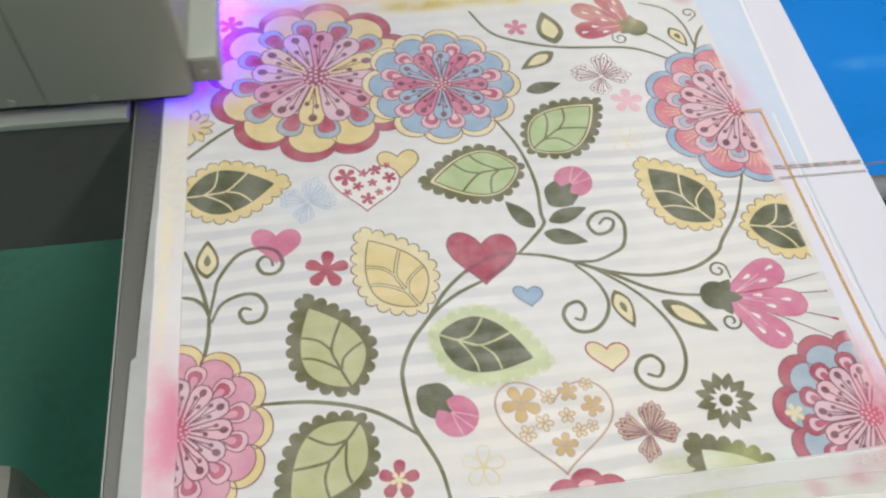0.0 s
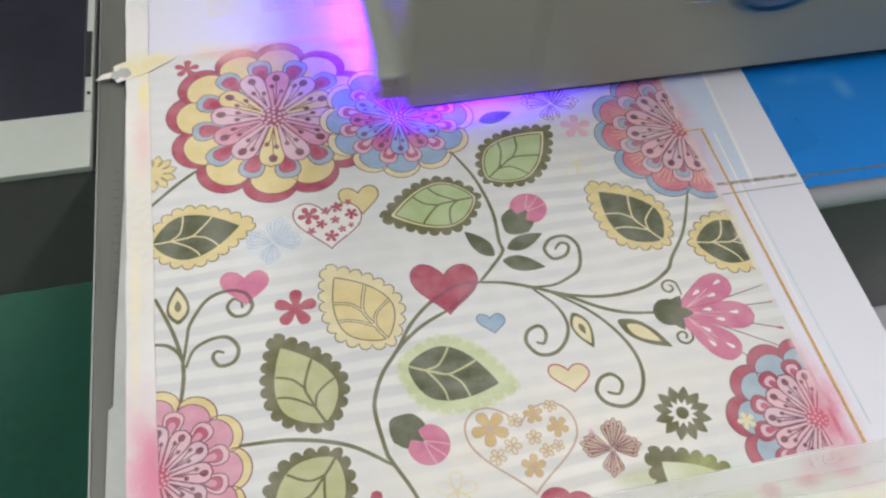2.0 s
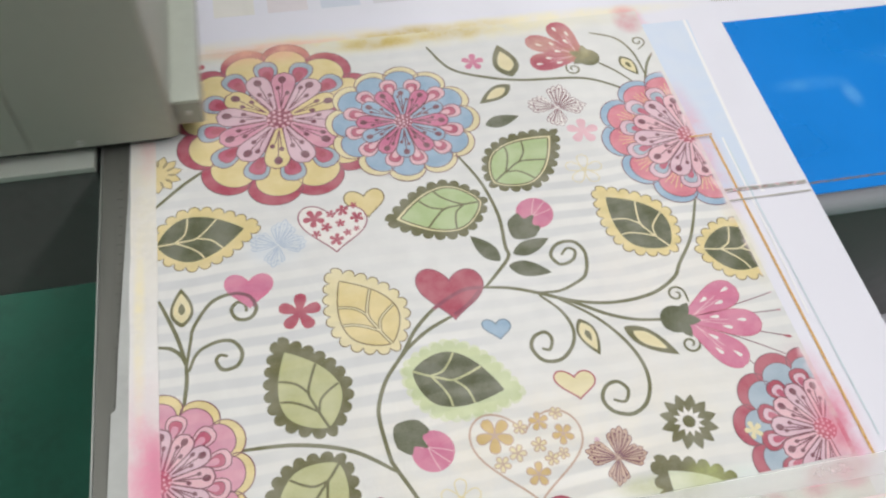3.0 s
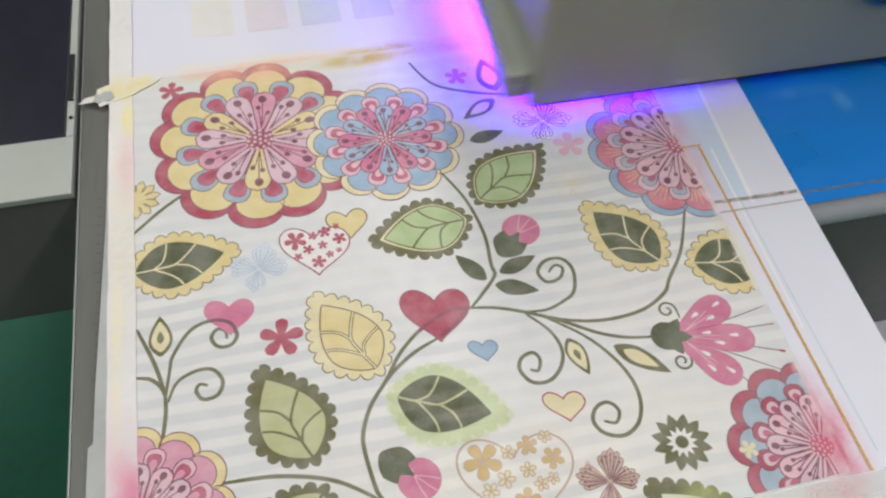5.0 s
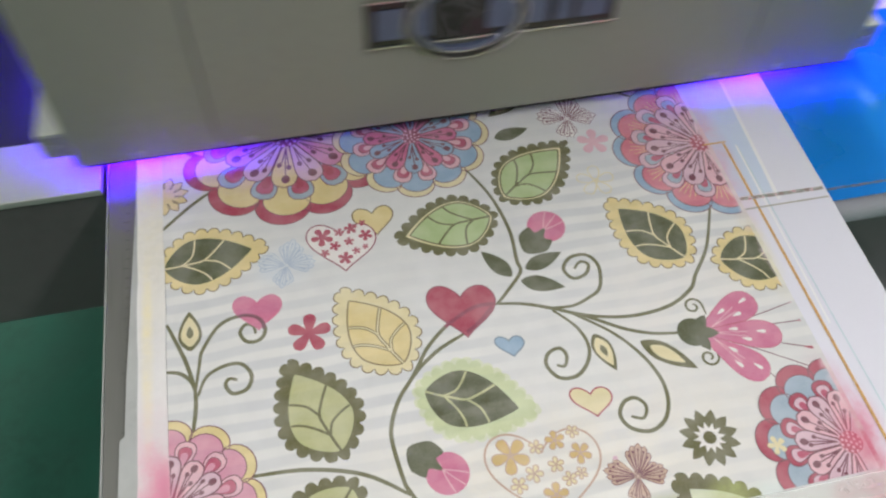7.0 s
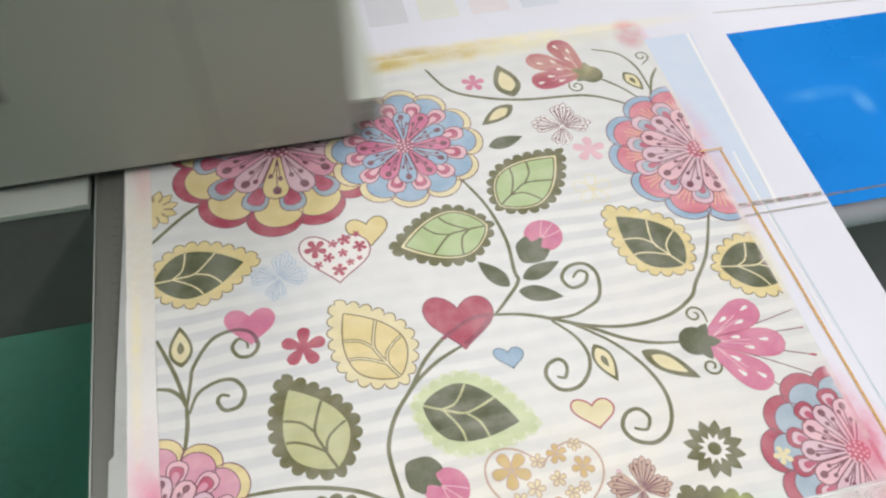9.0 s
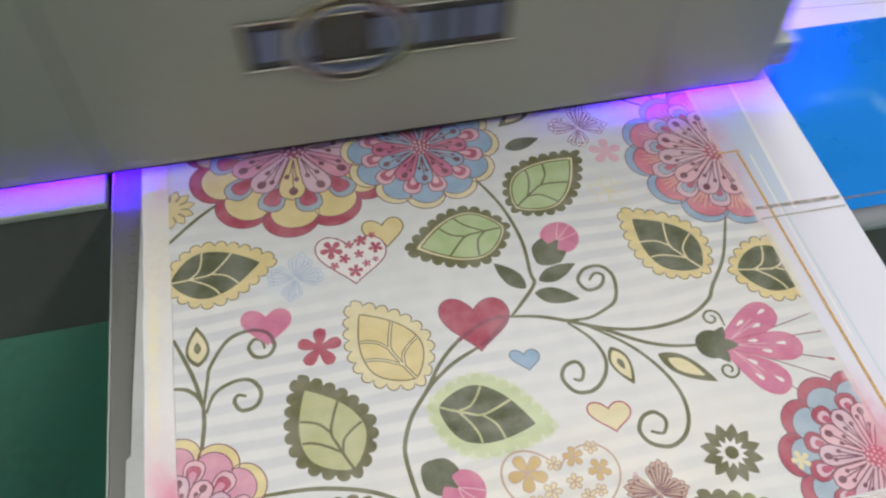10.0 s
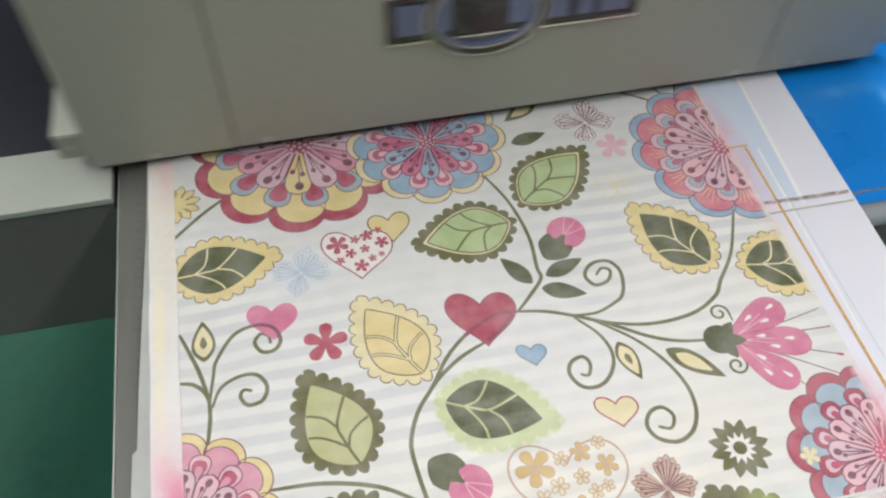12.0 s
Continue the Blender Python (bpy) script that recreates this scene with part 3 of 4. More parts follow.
YELLOW_RIM = dict(rim="yellow", line="ochre", inside="dark_leaf", edge=None, vein="cream", thick=0.0016, label="dark green leaf with scalloped yellow rim")
OLIVE_RIM = dict(rim="olive", line=None, inside="green", edge="olive", vein="olive", thick=0.0019, label="light green leaf with scalloped olive rim")
PALE_RIM = dict(rim="olive", line=None, inside="pale_green", edge=None, vein="olive", thick=0.0021, label="pale green leaf with scalloped olive rim")
YELLOW_LEAF = dict(rim="cream", line="ochre", inside="yellow", edge="ochre", vein="ochre", thick=0.0031, label="yellow leaf with scalloped rim and brown veins")
FADED_RIM = dict(rim="olive", line=None, inside="softest_green", edge=None, vein="softest_green", thick=0.0019, label="smeared leaf with scalloped olive rim half under the tape")
SOFT_RIM = dict(rim="soft_green", line=None, inside="dark_leaf", edge=None, vein="pale_green", thick=0.0019, label="dark green leaf with soft pale green rim")


LEAF_WIDE = 0.0470


def scalloped_leaf(b, t, hand, kind_of):
    """One leaf stamp: b and t are the ends of the inner leaf; hand: the side on which the middle vein ends."""
    m = Motif("leaf", 9, kind_of["label"])
    full = math.dist(b, t)
    ux, uy = (t[0] - b[0]) / full, (t[1] - b[1]) / full
    shift = lambda p, d: (p[0] + ux * d, p[1] + uy * d)
    wide = LEAF_WIDE
    rim_shape = leaf_outline(shift(b, -0.0040), shift(t, 0.0115), wide + 0.0115)
    if kind_of["rim"] == "soft_green":
        m.fill(scalloped(rim_shape, 0.0040, 0.0080, 0.0026), "softest_green", -0.5)
    rim = scalloped(rim_shape, 0.0, 0.0104, 0.0048)
    m.fill(rim, kind_of["rim"], 0)
    if kind_of["line"]:
        m.line(rim, 0.0010, kind_of["line"], 0.5, closed=True)
    if kind_of["edge"] == "olive":
        m.fill(leaf_outline(shift(b, -0.002), shift(t, 0.004), wide + 0.0038), "cream", 1)
        m.line(leaf_outline(b, t, wide), 0.0014, "olive", 2.2, closed=True)
    m.fill(leaf_outline(b, t, wide), kind_of["inside"], 1.6)
    if kind_of["edge"] == "ochre":
        m.line(leaf_outline(b, t, wide), 0.0011, "ochre", 2.2, closed=True)
    veins(m, b, t, wide * hand, kind_of["vein"], kind_of["thick"], 2.8)
    if kind_of["edge"] == "ochre":
        veins(m, b, t, wide * hand, "cream", kind_of["thick"] * 0.42, 3.4)
    m.done()


DARK_LEAF = dict(inside="dark_leaf", layers=(), label="small dark green leaf")
CREAM_LEAF = dict(inside="olive", layers=((0.62, "cream"),), label="small olive leaf with cream centre")
DIAMOND = dict(inside="olive", layers=((0.76, "cream"), (0.30, "olive")), label="small olive bud with cream centre")


def plain_leaf(base, tip, share, kind_of):
    m = Motif("small_leaf", 9, kind_of["label"])
    length = math.dist(base, tip)
    m.fill(leaf_outline(base, tip, length * share), kind_of["inside"], 0)
    c = ((base[0] * 0.55 + tip[0] * 0.45), (base[1] * 0.55 + tip[1] * 0.45))
    for k, (scale, ink) in enumerate(kind_of["layers"]):
        b, t = [tuple(c[i] + (p[i] - c[i]) * scale for i in (0, 1)) for p in (base, tip)]
        m.fill(leaf_outline(b, t, length * share * scale), ink, 0.6 * (k + 1))
    m.done()


def blossom(m, c, r, ink, lift, turn=0.3, points=5, outline=False):
    for k in range(points):
        shape = petal(c, turn + k * math.tau / points, -0.10 * r, r, r * (0.84 if points == 5 else 0.5), 0.50 if points == 5 else 0.85, 10)
        if outline:
            m.line(shape, 0.0009, ink, lift + 0.1 * (k % 2), closed=True)
        else:
            m.fill(shape, ink, lift + 0.1 * (k % 3))


def five_petals(c, r, ink, outline=False, heart_ink=None, points=5):
    m = Motif("blossom", 9, "small printed blossom")
    if points > 5:
        for k in range(points):
            a = 0.15 + k * math.tau / points
            shape = leaf_outline(polar(c, a, 0.35 * r), polar(c, a, r), 0.42 * r, n=10)
            m.fill(shape, ink, 0.1 * (k % 2)), m.line(shape, 0.0008, "ochre", 0.5, closed=True)
        m.fill([polar(c, k * math.tau / 16, 0.42 * r) for k in range(16)], ink, 0.8)
        m.done()
        return
    blossom(m, c, r, ink, 0, 1.44, points, outline)
    if heart_ink:
        blossom(m, c, r * 0.42, heart_ink, 0.8, 0.9)
    m.done()


# small blossoms in a heart: across, up, radius, in shares of the heart's half width and drop
HEART_CRIMSON = ((-0.54, 0.08, 0.33), (-0.04, 0.22, 0.15), (0.31, 0.33, 0.20), (0.71, 0.11, 0.21), (0.66, 0.50, 0.12), (-0.21, -0.21, 0.17), (0.21, -0.08, 0.15), (0.38, -0.38, 0.13), (0.65, -0.26, 0.10), (-0.52, -0.43, 0.14), (0.04, -0.60, 0.22))
HEART_GOLD = ((-0.55, 0.12, 0.34), (-0.08, 0.22, 0.13), (0.28, 0.30, 0.18), (0.62, 0.42, 0.12), (0.66, 0.06, 0.20), (0.19, -0.09, 0.14), (-0.22, -0.20, 0.16), (-0.52, -0.36, 0.15), (0.36, -0.33, 0.13), (0.58, -0.26, 0.11), (0.06, -0.56, 0.22))


def heart(left, right, tip, ink, rim, dots=None):
    """A heart through its two widest points and its tip."""
    m = Motif("heart", 12 if not dots else 13, "printed heart" if not dots else "outlined heart filled with small blossoms")
    c = ((left[0] + right[0]) / 2, (left[1] + right[1]) / 2)
    half = (Vector(right) - Vector(left)) / 2
    down = Vector(tip) - Vector(c)
    pts = []
    for k in range(64):
        a = math.tau * k / 64
        hx = math.copysign(abs(math.sin(a)) ** 2.3, math.sin(a))
        hy = (13 * math.cos(a) - 5 * math.cos(2 * a) - 2 * math.cos(3 * a) - math.cos(4 * a) - 2.6) / 19.6
        p = Vector(c) + half * hx - down * hy
        pts.append((p.x, p.y))
    if ink:
        m.fill(pts, ink, 0)
    m.line(pts, 0.0012 if ink else 0.0015, rim, 0.6, closed=True)
    if dots:
        spots = HEART_CRIMSON if dots == "crimson" else HEART_GOLD
        for u, v, s in spots:
            p = Vector(c) + half * u - down * v
            blossom(m, (p.x, p.y), half.length * s, "cream" if dots == "gold" and s < 0.17 else dots, 1.0 + u * 0.1, 1.3 + u)
            if dots == "gold":
                blossom(m, (p.x, p.y), half.length * s, "tan", 1.5 + u * 0.1, 1.3 + u, 5, True)
    m.done()


def line_blossom(c, r, ink):
    m = Motif("line_blossom", 9, "finely outlined four-petal blossom")
    rnd = random.Random(int(c[0] * 1000))
    line = "brown" if ink == "tan" else ink
    ground = {"tan": "tan", "pale_blue": "faint_blue"}.get(ink, "white_ink")
    size = r
    for k, (a, share) in enumerate(((0.0, 1.02), (1.24, 1.15), (2.75, 1.12), (4.42, 0.95))):
        r = size * share
        m.fill(petal(c, a, -0.05 * r, 0.92 * r, 0.80 * r, 0.5), ground, 0.1 * (k % 2))
        for q, j in enumerate((-0.42, 0.42, -0.21, 0.21, 0.0)):
            b, tip = a + j, r * (1.0 - 0.45 * abs(j)) * rnd.uniform(0.92, 1.04)
            shape = petal(c, b, 0.06 * r, tip, 0.27 * r, 0.4, 9)
            m.fill(shape, ground, 0.5 + 0.25 * q), m.line(shape, 0.0006 if ink == "tan" else 0.0008, line, 0.6 + 0.25 * q, closed=True)
            end = polar(c, b, 0.80 * tip)
            m.line([polar(c, b, 0.12 * r), end], 0.0007, line, 0.65 + 0.25 * q)
            m.fill([polar(end, w * math.tau / 7, 0.040 * r) for w in range(7)], line, 0.7 + 0.25 * q)
    if ink == "tan":
        for angle in (2.2, 2.75):
            p = polar(c, angle, 0.95 * r)
            m.fill([polar(p, w * math.tau / 8, 0.10 * r) for w in range(8)], "lilac", 0.3)
    m.done()


def star_flower(c, r):
    m = Motif("star_flower", 9, "olive star-shaped flower with white eye")
    for k in range(12):
        a = 0.1 + k * math.tau / 12
        m.fill(leaf_outline(polar(c, a, 0.30 * r), polar(c, a, r), 0.40 * r, n=8), "olive", 0.1 * (k % 2))
    m.fill([polar(c, 0.1 + (k + 0.5) * math.tau / 24, r * (0.54 if k % 2 else 0.33)) for k in range(24)], "white_ink", 0.8)
    m.fill([polar(c, k * math.tau / 14, r * 0.22) for k in range(14)], "olive", 1.2)
    m.done()


def bud(c, r, calyx):
    m = Motif("bud", 9, "pink bud with dark green calyx")
    away = math.atan2(c[1] - calyx[1], c[0] - calyx[0])
    m.fill([polar(c, k * math.tau / 24, r) for k in range(24)], "hot_pink", 0)
    for j in (-0.5, 0.0, 0.5):
        m.line(smooth([polar(c, away + math.pi + j * 0.6, r * 0.6), polar(c, away + 1.9 * j, r * 0.35), polar(c, away + j * 1.2, r * 0.96)]), 0.0008, "light_pink", 0.5)
    cup = [polar(calyx, away + radians(d), r * f) for d, f in ((-95, 0.85), (-50, 0.95), (-30, 0.6), (0, 1.05), (28, 0.6), (50, 0.95), (95, 0.85), (135, 0.75), (180, 0.85), (225, 0.75))]
    m.fill(smooth(cup + cup[:1], 4)[:-1], "dark_leaf", 0.9)
    m.done()


def fuchsia(base, tip, ink, stamens=False):
    m = Motif("bell_flower", 10, "open bell flower with long petals and dark calyx")
    a, r = math.atan2(tip[1] - base[1], tip[0] - base[0]), math.dist(base, tip)
    if stamens:
        for j, reach in ((-0.62, 1.12), (-0.32, 1.38), (-0.12, 1.30), (0.16, 1.30), (0.36, 1.34)):
            end = polar(base, a + j, r * reach)
            m.line(smooth([base, polar(base, a + j * 0.9, r * 0.7), end]), 0.0009, "brown", -0.6)
            m.fill(petal(polar(base, a + j, r * (reach - 0.08)), a + j, 0, 0.12 * r, 0.05 * r), "crimson", -0.5)
    for j, w, lift in ((-0.63, 0.58, 0), (0.58, 0.58, 0.1), (0.0, 0.56, 0.3)):
        shape = petal(base, a + j, 0.1 * r, r * (1.0 if j == 0 else 0.91), w * r, 0.56, 30)
        m.fill(shape, ink, lift), m.line(shape, 0.0006, "rose", lift + 0.1, closed=True)
        for q in (-0.1, 0.08):
            m.line([polar(base, a + j * 0.6, 0.2 * r), polar(base, a + j + q * 0.6, 0.6 * r)], 0.0007, "light_pink", 0.6)
        for q, reach in ((-0.12, 0.58), (0.05, 0.76), (0.13, 0.44)):
            m.fill(petal(polar(base, a + j + q, r * (reach - 0.06)), a + j + q, 0, 0.12 * r, 0.068 * r), "white_ink", 0.8)
    m.fill([polar(polar(base, a, -0.04 * r), k * math.tau / 24, 0.185 * r) for k in range(24)], "dark_leaf", 1.2)
    for turn in (-1.25, 0.0, 1.25):
        m.fill(leaf_outline(polar(base, a + turn, 0.02 * r), polar(base, a + turn * 0.85, 0.27 * r), 0.15 * r, n=8), "dark_leaf", 2.0 + 0.3 * turn)
    m.done()


flower((0.116, 0.4513), 0.1030, ASTER, 12, 6)
flower((0.2323, 0.4292), 0.0740, DAISY, 12, 9)
flower((0.5033, 0.3685), 0.0865, CORAL, 12, 13, span=(70, 290))
flower((0.000, 0.1125), 0.0675, ROSE, 12, 13, span=(-100, 105))
flower((0.497, 0.062), 0.0705, PLUM, 12, 3, span=(75, 265))
scalloped_leaf((0.0004, 0.3198), (0.0736, 0.3269), 1, YELLOW_RIM)
scalloped_leaf((0.2825, 0.3216), (0.2094, 0.3144), 1, OLIVE_RIM)
scalloped_leaf((0.3026, 0.3416), (0.3652, 0.3865), -1, OLIVE_RIM)
scalloped_leaf((0.4382, 0.2460), (0.3986, 0.3076), -1, YELLOW_RIM)
scalloped_leaf((0.4673, 0.2378), (0.5400, 0.2280), 1, YELLOW_RIM)
scalloped_leaf((0.1813, 0.1936), (0.1472, 0.2587), -1, YELLOW_LEAF)
scalloped_leaf((0.1926, 0.1663), (0.2600, 0.1385), 1, SOFT_RIM)
scalloped_leaf((0.1234, 0.1323), (0.0964, 0.2006), -1, PALE_RIM)
scalloped_leaf((0.1265, 0.1035), (0.0770, 0.0480), -1, PALE_RIM)
plain_leaf((0.286, 0.256), (0.266, 0.286), 0.42, DARK_LEAF)
plain_leaf((0.299, 0.261), (0.334, 0.272), 0.4, DARK_LEAF)
plain_leaf((0.292, 0.25), (0.327, 0.237), 0.42, DARK_LEAF)
plain_leaf((0.31, 0.412), (0.345, 0.419), 0.42, DARK_LEAF)
plain_leaf((0.347, 0.462), (0.311, 0.441), 0.42, CREAM_LEAF)
plain_leaf((0.352, 0.473), (0.348, 0.521), 0.55, CREAM_LEAF)
plain_leaf((0.019, 0.237), (0.019, 0.274), 0.5, DIAMOND)
plain_leaf((0.336, 0.189), (0.344, 0.154), 0.45, DIAMOND)
plain_leaf((0.371, 0.175), (0.408, 0.143), 0.36, CREAM_LEAF)
plain_leaf((0.472, 0.485), (0.483, 0.456), 0.5, DIAMOND)
heart((0.21, 0.244), (0.266, 0.235), (0.236, 0.206), "crimson", "crimson_dark")
heart((0.163, 0.342), (0.199, 0.342), (0.182, 0.321), "yellow", "ochre")
heart((0.1205, 0.3265), (0.180, 0.3180), (0.1495, 0.2885), "white_ink", "crimson_dark", dots="crimson")
heart((0.054, 0.27), (0.093, 0.266), (0.073, 0.246), "hot_pink", "hot_pink")
heart((0.256, 0.196), (0.279, 0.193), (0.268, 0.182), "blue", "steel")
heart((0.301, 0.139), (0.333, 0.134), (0.317, 0.12), "cream", "crimson")
heart((0.2245, 0.0995), (0.3095, 0.0910), (0.2655, 0.0480), None, "tan", dots="gold")
five_petals((0.112, 0.235), 0.018, "crimson")
five_petals((0.402, 0.39), 0.0161, "light_pink")
five_petals((0.389, 0.343), 0.018, "cream", outline=True)
five_petals((0.15, 0.059), 0.0146, "crimson", heart_ink="cream")
five_petals((0.317, 0.5), 0.012, "hot_pink")
five_petals((0.037, 0.531), 0.0124, "crimson")
five_petals((0.002, 0.399), 0.0215, "yellow", points=11)
five_petals((0.175, 0.434), 0.0071, "crimson_dark")
five_petals((0.209, 0.061), 0.0151, "cream", outline=True)
line_blossom((0.3865, 0.424), 0.0280, "brown")
line_blossom((0.331, 0.0695), 0.0225, "tan")
line_blossom((0.101, 0.304), 0.0242, "pale_blue")
star_flower((0.394, 0.087), 0.0231)
bud((0.329, 0.301), 0.017, (0.314, 0.287))
bud((0.196, 0.1), 0.0161, (0.181, 0.115))
fuchsia((0.419, 0.174), (0.487, 0.158), "hot_pink", stamens=True)
fuchsia((0.436, 0.49), (0.380, 0.525), "crimson")
stem([(0.274, 0.38), (0.289, 0.344), (0.296, 0.304), (0.294, 0.271), (0.294, 0.259), (0.279, 0.243), (0.267, 0.232)], 0.0032)
stem([(0.267, 0.232), (0.25, 0.233), (0.236, 0.228), (0.22, 0.219), (0.202, 0.203), (0.187, 0.182), (0.172, 0.164), (0.163, 0.145), (0.161, 0.13), (0.164, 0.101), (0.167, 0.092), (0.179, 0.065), (0.183, 0.042), (0.186, 0.029)], 0.0032)
stem([(0.234, 0.21), (0.213, 0.201), (0.195, 0.189), (0.187, 0.181)], 0.0032)
stem([(0.267, 0.232), (0.287, 0.228), (0.31, 0.219), (0.337, 0.205), (0.362, 0.189), (0.384, 0.18), (0.407, 0.176)], 0.0032)
stem([(0.305, 0.22), (0.328, 0.218), (0.346, 0.224), (0.354, 0.229), (0.359, 0.239), (0.361, 0.254), (0.354, 0.265), (0.34, 0.265), (0.331, 0.255), (0.336, 0.244), (0.348, 0.246), (0.353, 0.255), (0.347, 0.259), (0.34, 0.253)], 0.0032)
stem([(0.31, 0.219), (0.342, 0.205), (0.373, 0.199), (0.406, 0.202), (0.43, 0.214), (0.44, 0.227), (0.461, 0.253), (0.481, 0.293)], 0.0032)
stem([(0.31, 0.217), (0.324, 0.199), (0.329, 0.181), (0.324, 0.166), (0.312, 0.156), (0.298, 0.157), (0.291, 0.169), (0.295, 0.179), (0.305, 0.182), (0.309, 0.175), (0.305, 0.166), (0.299, 0.168)], 0.0032)
stem([(0.321, 0.214), (0.349, 0.19), (0.366, 0.167), (0.375, 0.144), (0.375, 0.124), (0.367, 0.108), (0.353, 0.101), (0.339, 0.106), (0.334, 0.117), (0.34, 0.127), (0.35, 0.129), (0.356, 0.121), (0.351, 0.112), (0.342, 0.115)], 0.0032)
stem([(0.018, 0.167), (0.021, 0.188), (0.021, 0.204)], 0.0032)
stem([(0.021, 0.204), (0.014, 0.231), (0.001, 0.265)], 0.0032)
stem([(0.021, 0.202), (0.018, 0.211), (0.01, 0.219), (0.0, 0.222)], 0.0032)
stem([(0.021, 0.2), (0.025, 0.223), (0.028, 0.236), (0.042, 0.256), (0.059, 0.262), (0.072, 0.258), (0.078, 0.246), (0.073, 0.237), (0.063, 0.237), (0.058, 0.246), (0.063, 0.253), (0.069, 0.25), (0.07, 0.243)], 0.0032)
stem([(0.023, 0.197), (0.03, 0.212), (0.044, 0.219), (0.057, 0.218), (0.064, 0.207), (0.06, 0.196), (0.049, 0.194), (0.044, 0.202), (0.047, 0.207), (0.053, 0.205)], 0.0032)
stem([(0.055, 0.126), (0.097, 0.123), (0.137, 0.111), (0.168, 0.089)], 0.0032)
stem([(-0.001, 0.361), (0.023, 0.383), (0.042, 0.397)], 0.0032)
stem([(0.274, 0.529), (0.291, 0.495), (0.321, 0.478), (0.36, 0.467), (0.424, 0.46), (0.46, 0.44)], 0.0032)
stem([(0.445, 0.481), (0.461, 0.465), (0.475, 0.445)], 0.0024)
stem([(0.451, 0.525), (0.476, 0.513), (0.488, 0.489), (0.49, 0.455)], 0.0024)
stem([(0.485, 0.442), (0.497, 0.47), (0.51, 0.487)], 0.0028)
flower((0.277, 0.013), 0.0367, BERRY, 9, 70, span=(20, 160))
shade = Motif("stem_shadow", 15, "darker strokes where stems cross the heart")
shade.line(smooth([(0.264, 0.2325), (0.25, 0.233), (0.236, 0.228), (0.220, 0.219)]), 0.0034, "crimson_dark", 0)
shade.line(smooth([(0.262, 0.230), (0.250, 0.219), (0.236, 0.2105)]), 0.0034, "crimson_dark", 0.3)
shade.done()
shade = Motif("stem_shadow", 16, "darker stroke where a stem crosses the pink heart")
shade.line(smooth([(0.0575, 0.2615), (0.064, 0.2615), (0.072, 0.258), (0.0765, 0.252), (0.077, 0.2465)]), 0.0030, "brown", 0)
shade.done()
scalloped_leaf((0.4075, -0.006), (0.3640, 0.053), 1, FADED_RIM)
speck = Motif("small_blossom", 27, "tiny cream blossom on a blue petal")
blossom(speck, (0.441, 0.071), 0.0075, "cream", 0, 0.5)
speck.done()
curl((0.4335, 0.1885), (0.4255, 0.1975), 0.0088, 1)
curl((0.4285, 0.1600), (0.4205, 0.1505), 0.0086, -1)
curl((0.4140, 0.4850), (0.4185, 0.4745), 0.0085, 1)
curl((0.4950, 0.4920), (0.4985, 0.5045), 0.0085, 1, 0.0020)


# ---- overspray, stray lines and tape ----
def tape_strip(name, x0, y0, x1, y1, up, material, label, seed, ragged=0.0012):
    """A strip of paper tape with slightly torn edges."""
    rnd = random.Random(seed)
    n = 40
    along = (y1 - y0) > (x1 - x0)
    pts = []
    for k in range(n + 1):
        s = k / n
        j = rnd.uniform(-ragged, ragged)
        pts.append((x1 + j, y0 + (y1 - y0) * s) if along else (x0 + (x1 - x0) * s, y0 + j))
    for k in range(n, -1, -1):
        s = k / n
        j = rnd.uniform(-ragged, ragged)
        pts.append((x0 + j, y0 + (y1 - y0) * s) if along else (x0 + (x1 - x0) * s, y1 + j))
    bm = solid(pts, TABLE + up - 0.0005, TABLE + up)
    return tagged(part(name, bm, material), label, "tape")


paper_edge = tagged(part("paper_strip", solid([(-0.018, -0.012), (-0.018, 0.75), (-0.0215, 0.75), (-0.0195, 0.60), (-0.0225, 0.45), (-0.0235, 0.38), (-0.0300, 0.22), (-0.0310, 0.175), (-0.0345, 0.172), (-0.0360, 0.10), (-0.0385, -0.012)], TABLE - 0.0003, TABLE + 0.0003), TAPE_OLD), "greyish translucent paper strip with a torn edge", "paper strip")
tape_strip("masking_tape", -0.0215, -0.012, 0.0005, 0.75, 0.0009, TAPE, "cream masking tape with yellow and pink ink stains", 4, 0.0005)
wide_tape = tagged(new("wide_tape"), "wide translucent tape over the print's end, stained pink and green", "tape")


def tape_layer(name, low, high, up, material, seed):
    """One layer of the wide tape; low and high are edges through (x, y) points."""
    rnd = random.Random(seed)
    pts = []
    for edge in (low, high[::-1]):
        for a, b in zip(edge, edge[1:]):
            for k in range(14):
                f = k / 14
                pts.append((a[0] + (b[0] - a[0]) * f, a[1] + (b[1] - a[1]) * f + rnd.uniform(-0.0004, 0.0004)))
        pts.append(edge[-1])
    part(name, solid(pts, TABLE + up - 0.0002, TABLE + up), material, wide_tape)


END = [(-0.03, -0.0145), (0.30, -0.0150), (0.587, -0.0100)]
MID = [(-0.03, 0.030), (0.30, 0.0245), (0.595, 0.019)]
tape_layer("upper_layer", MID, [(-0.03, 0.040), (0.32, 0.0375), (0.595, 0.036)], 0.0022, THIN_TAPE, 5)
tape_layer("clear_layer", END, [(x, y - 0.0003) for x, y in MID], 0.0022, CLEAR_TAPE, 6)
tape_layer("folded_layer", [(x, y + 0.0010) for x, y in END], [(-0.03, 0.036), (0.246, 0.0175), (0.35, 0.0115), (0.589, 0.0040)], 0.0027, TAPE, 7)
torn = tagged(new("torn_tape"), "scrap of masking tape stained yellow, torn end over the table edge", "tape")
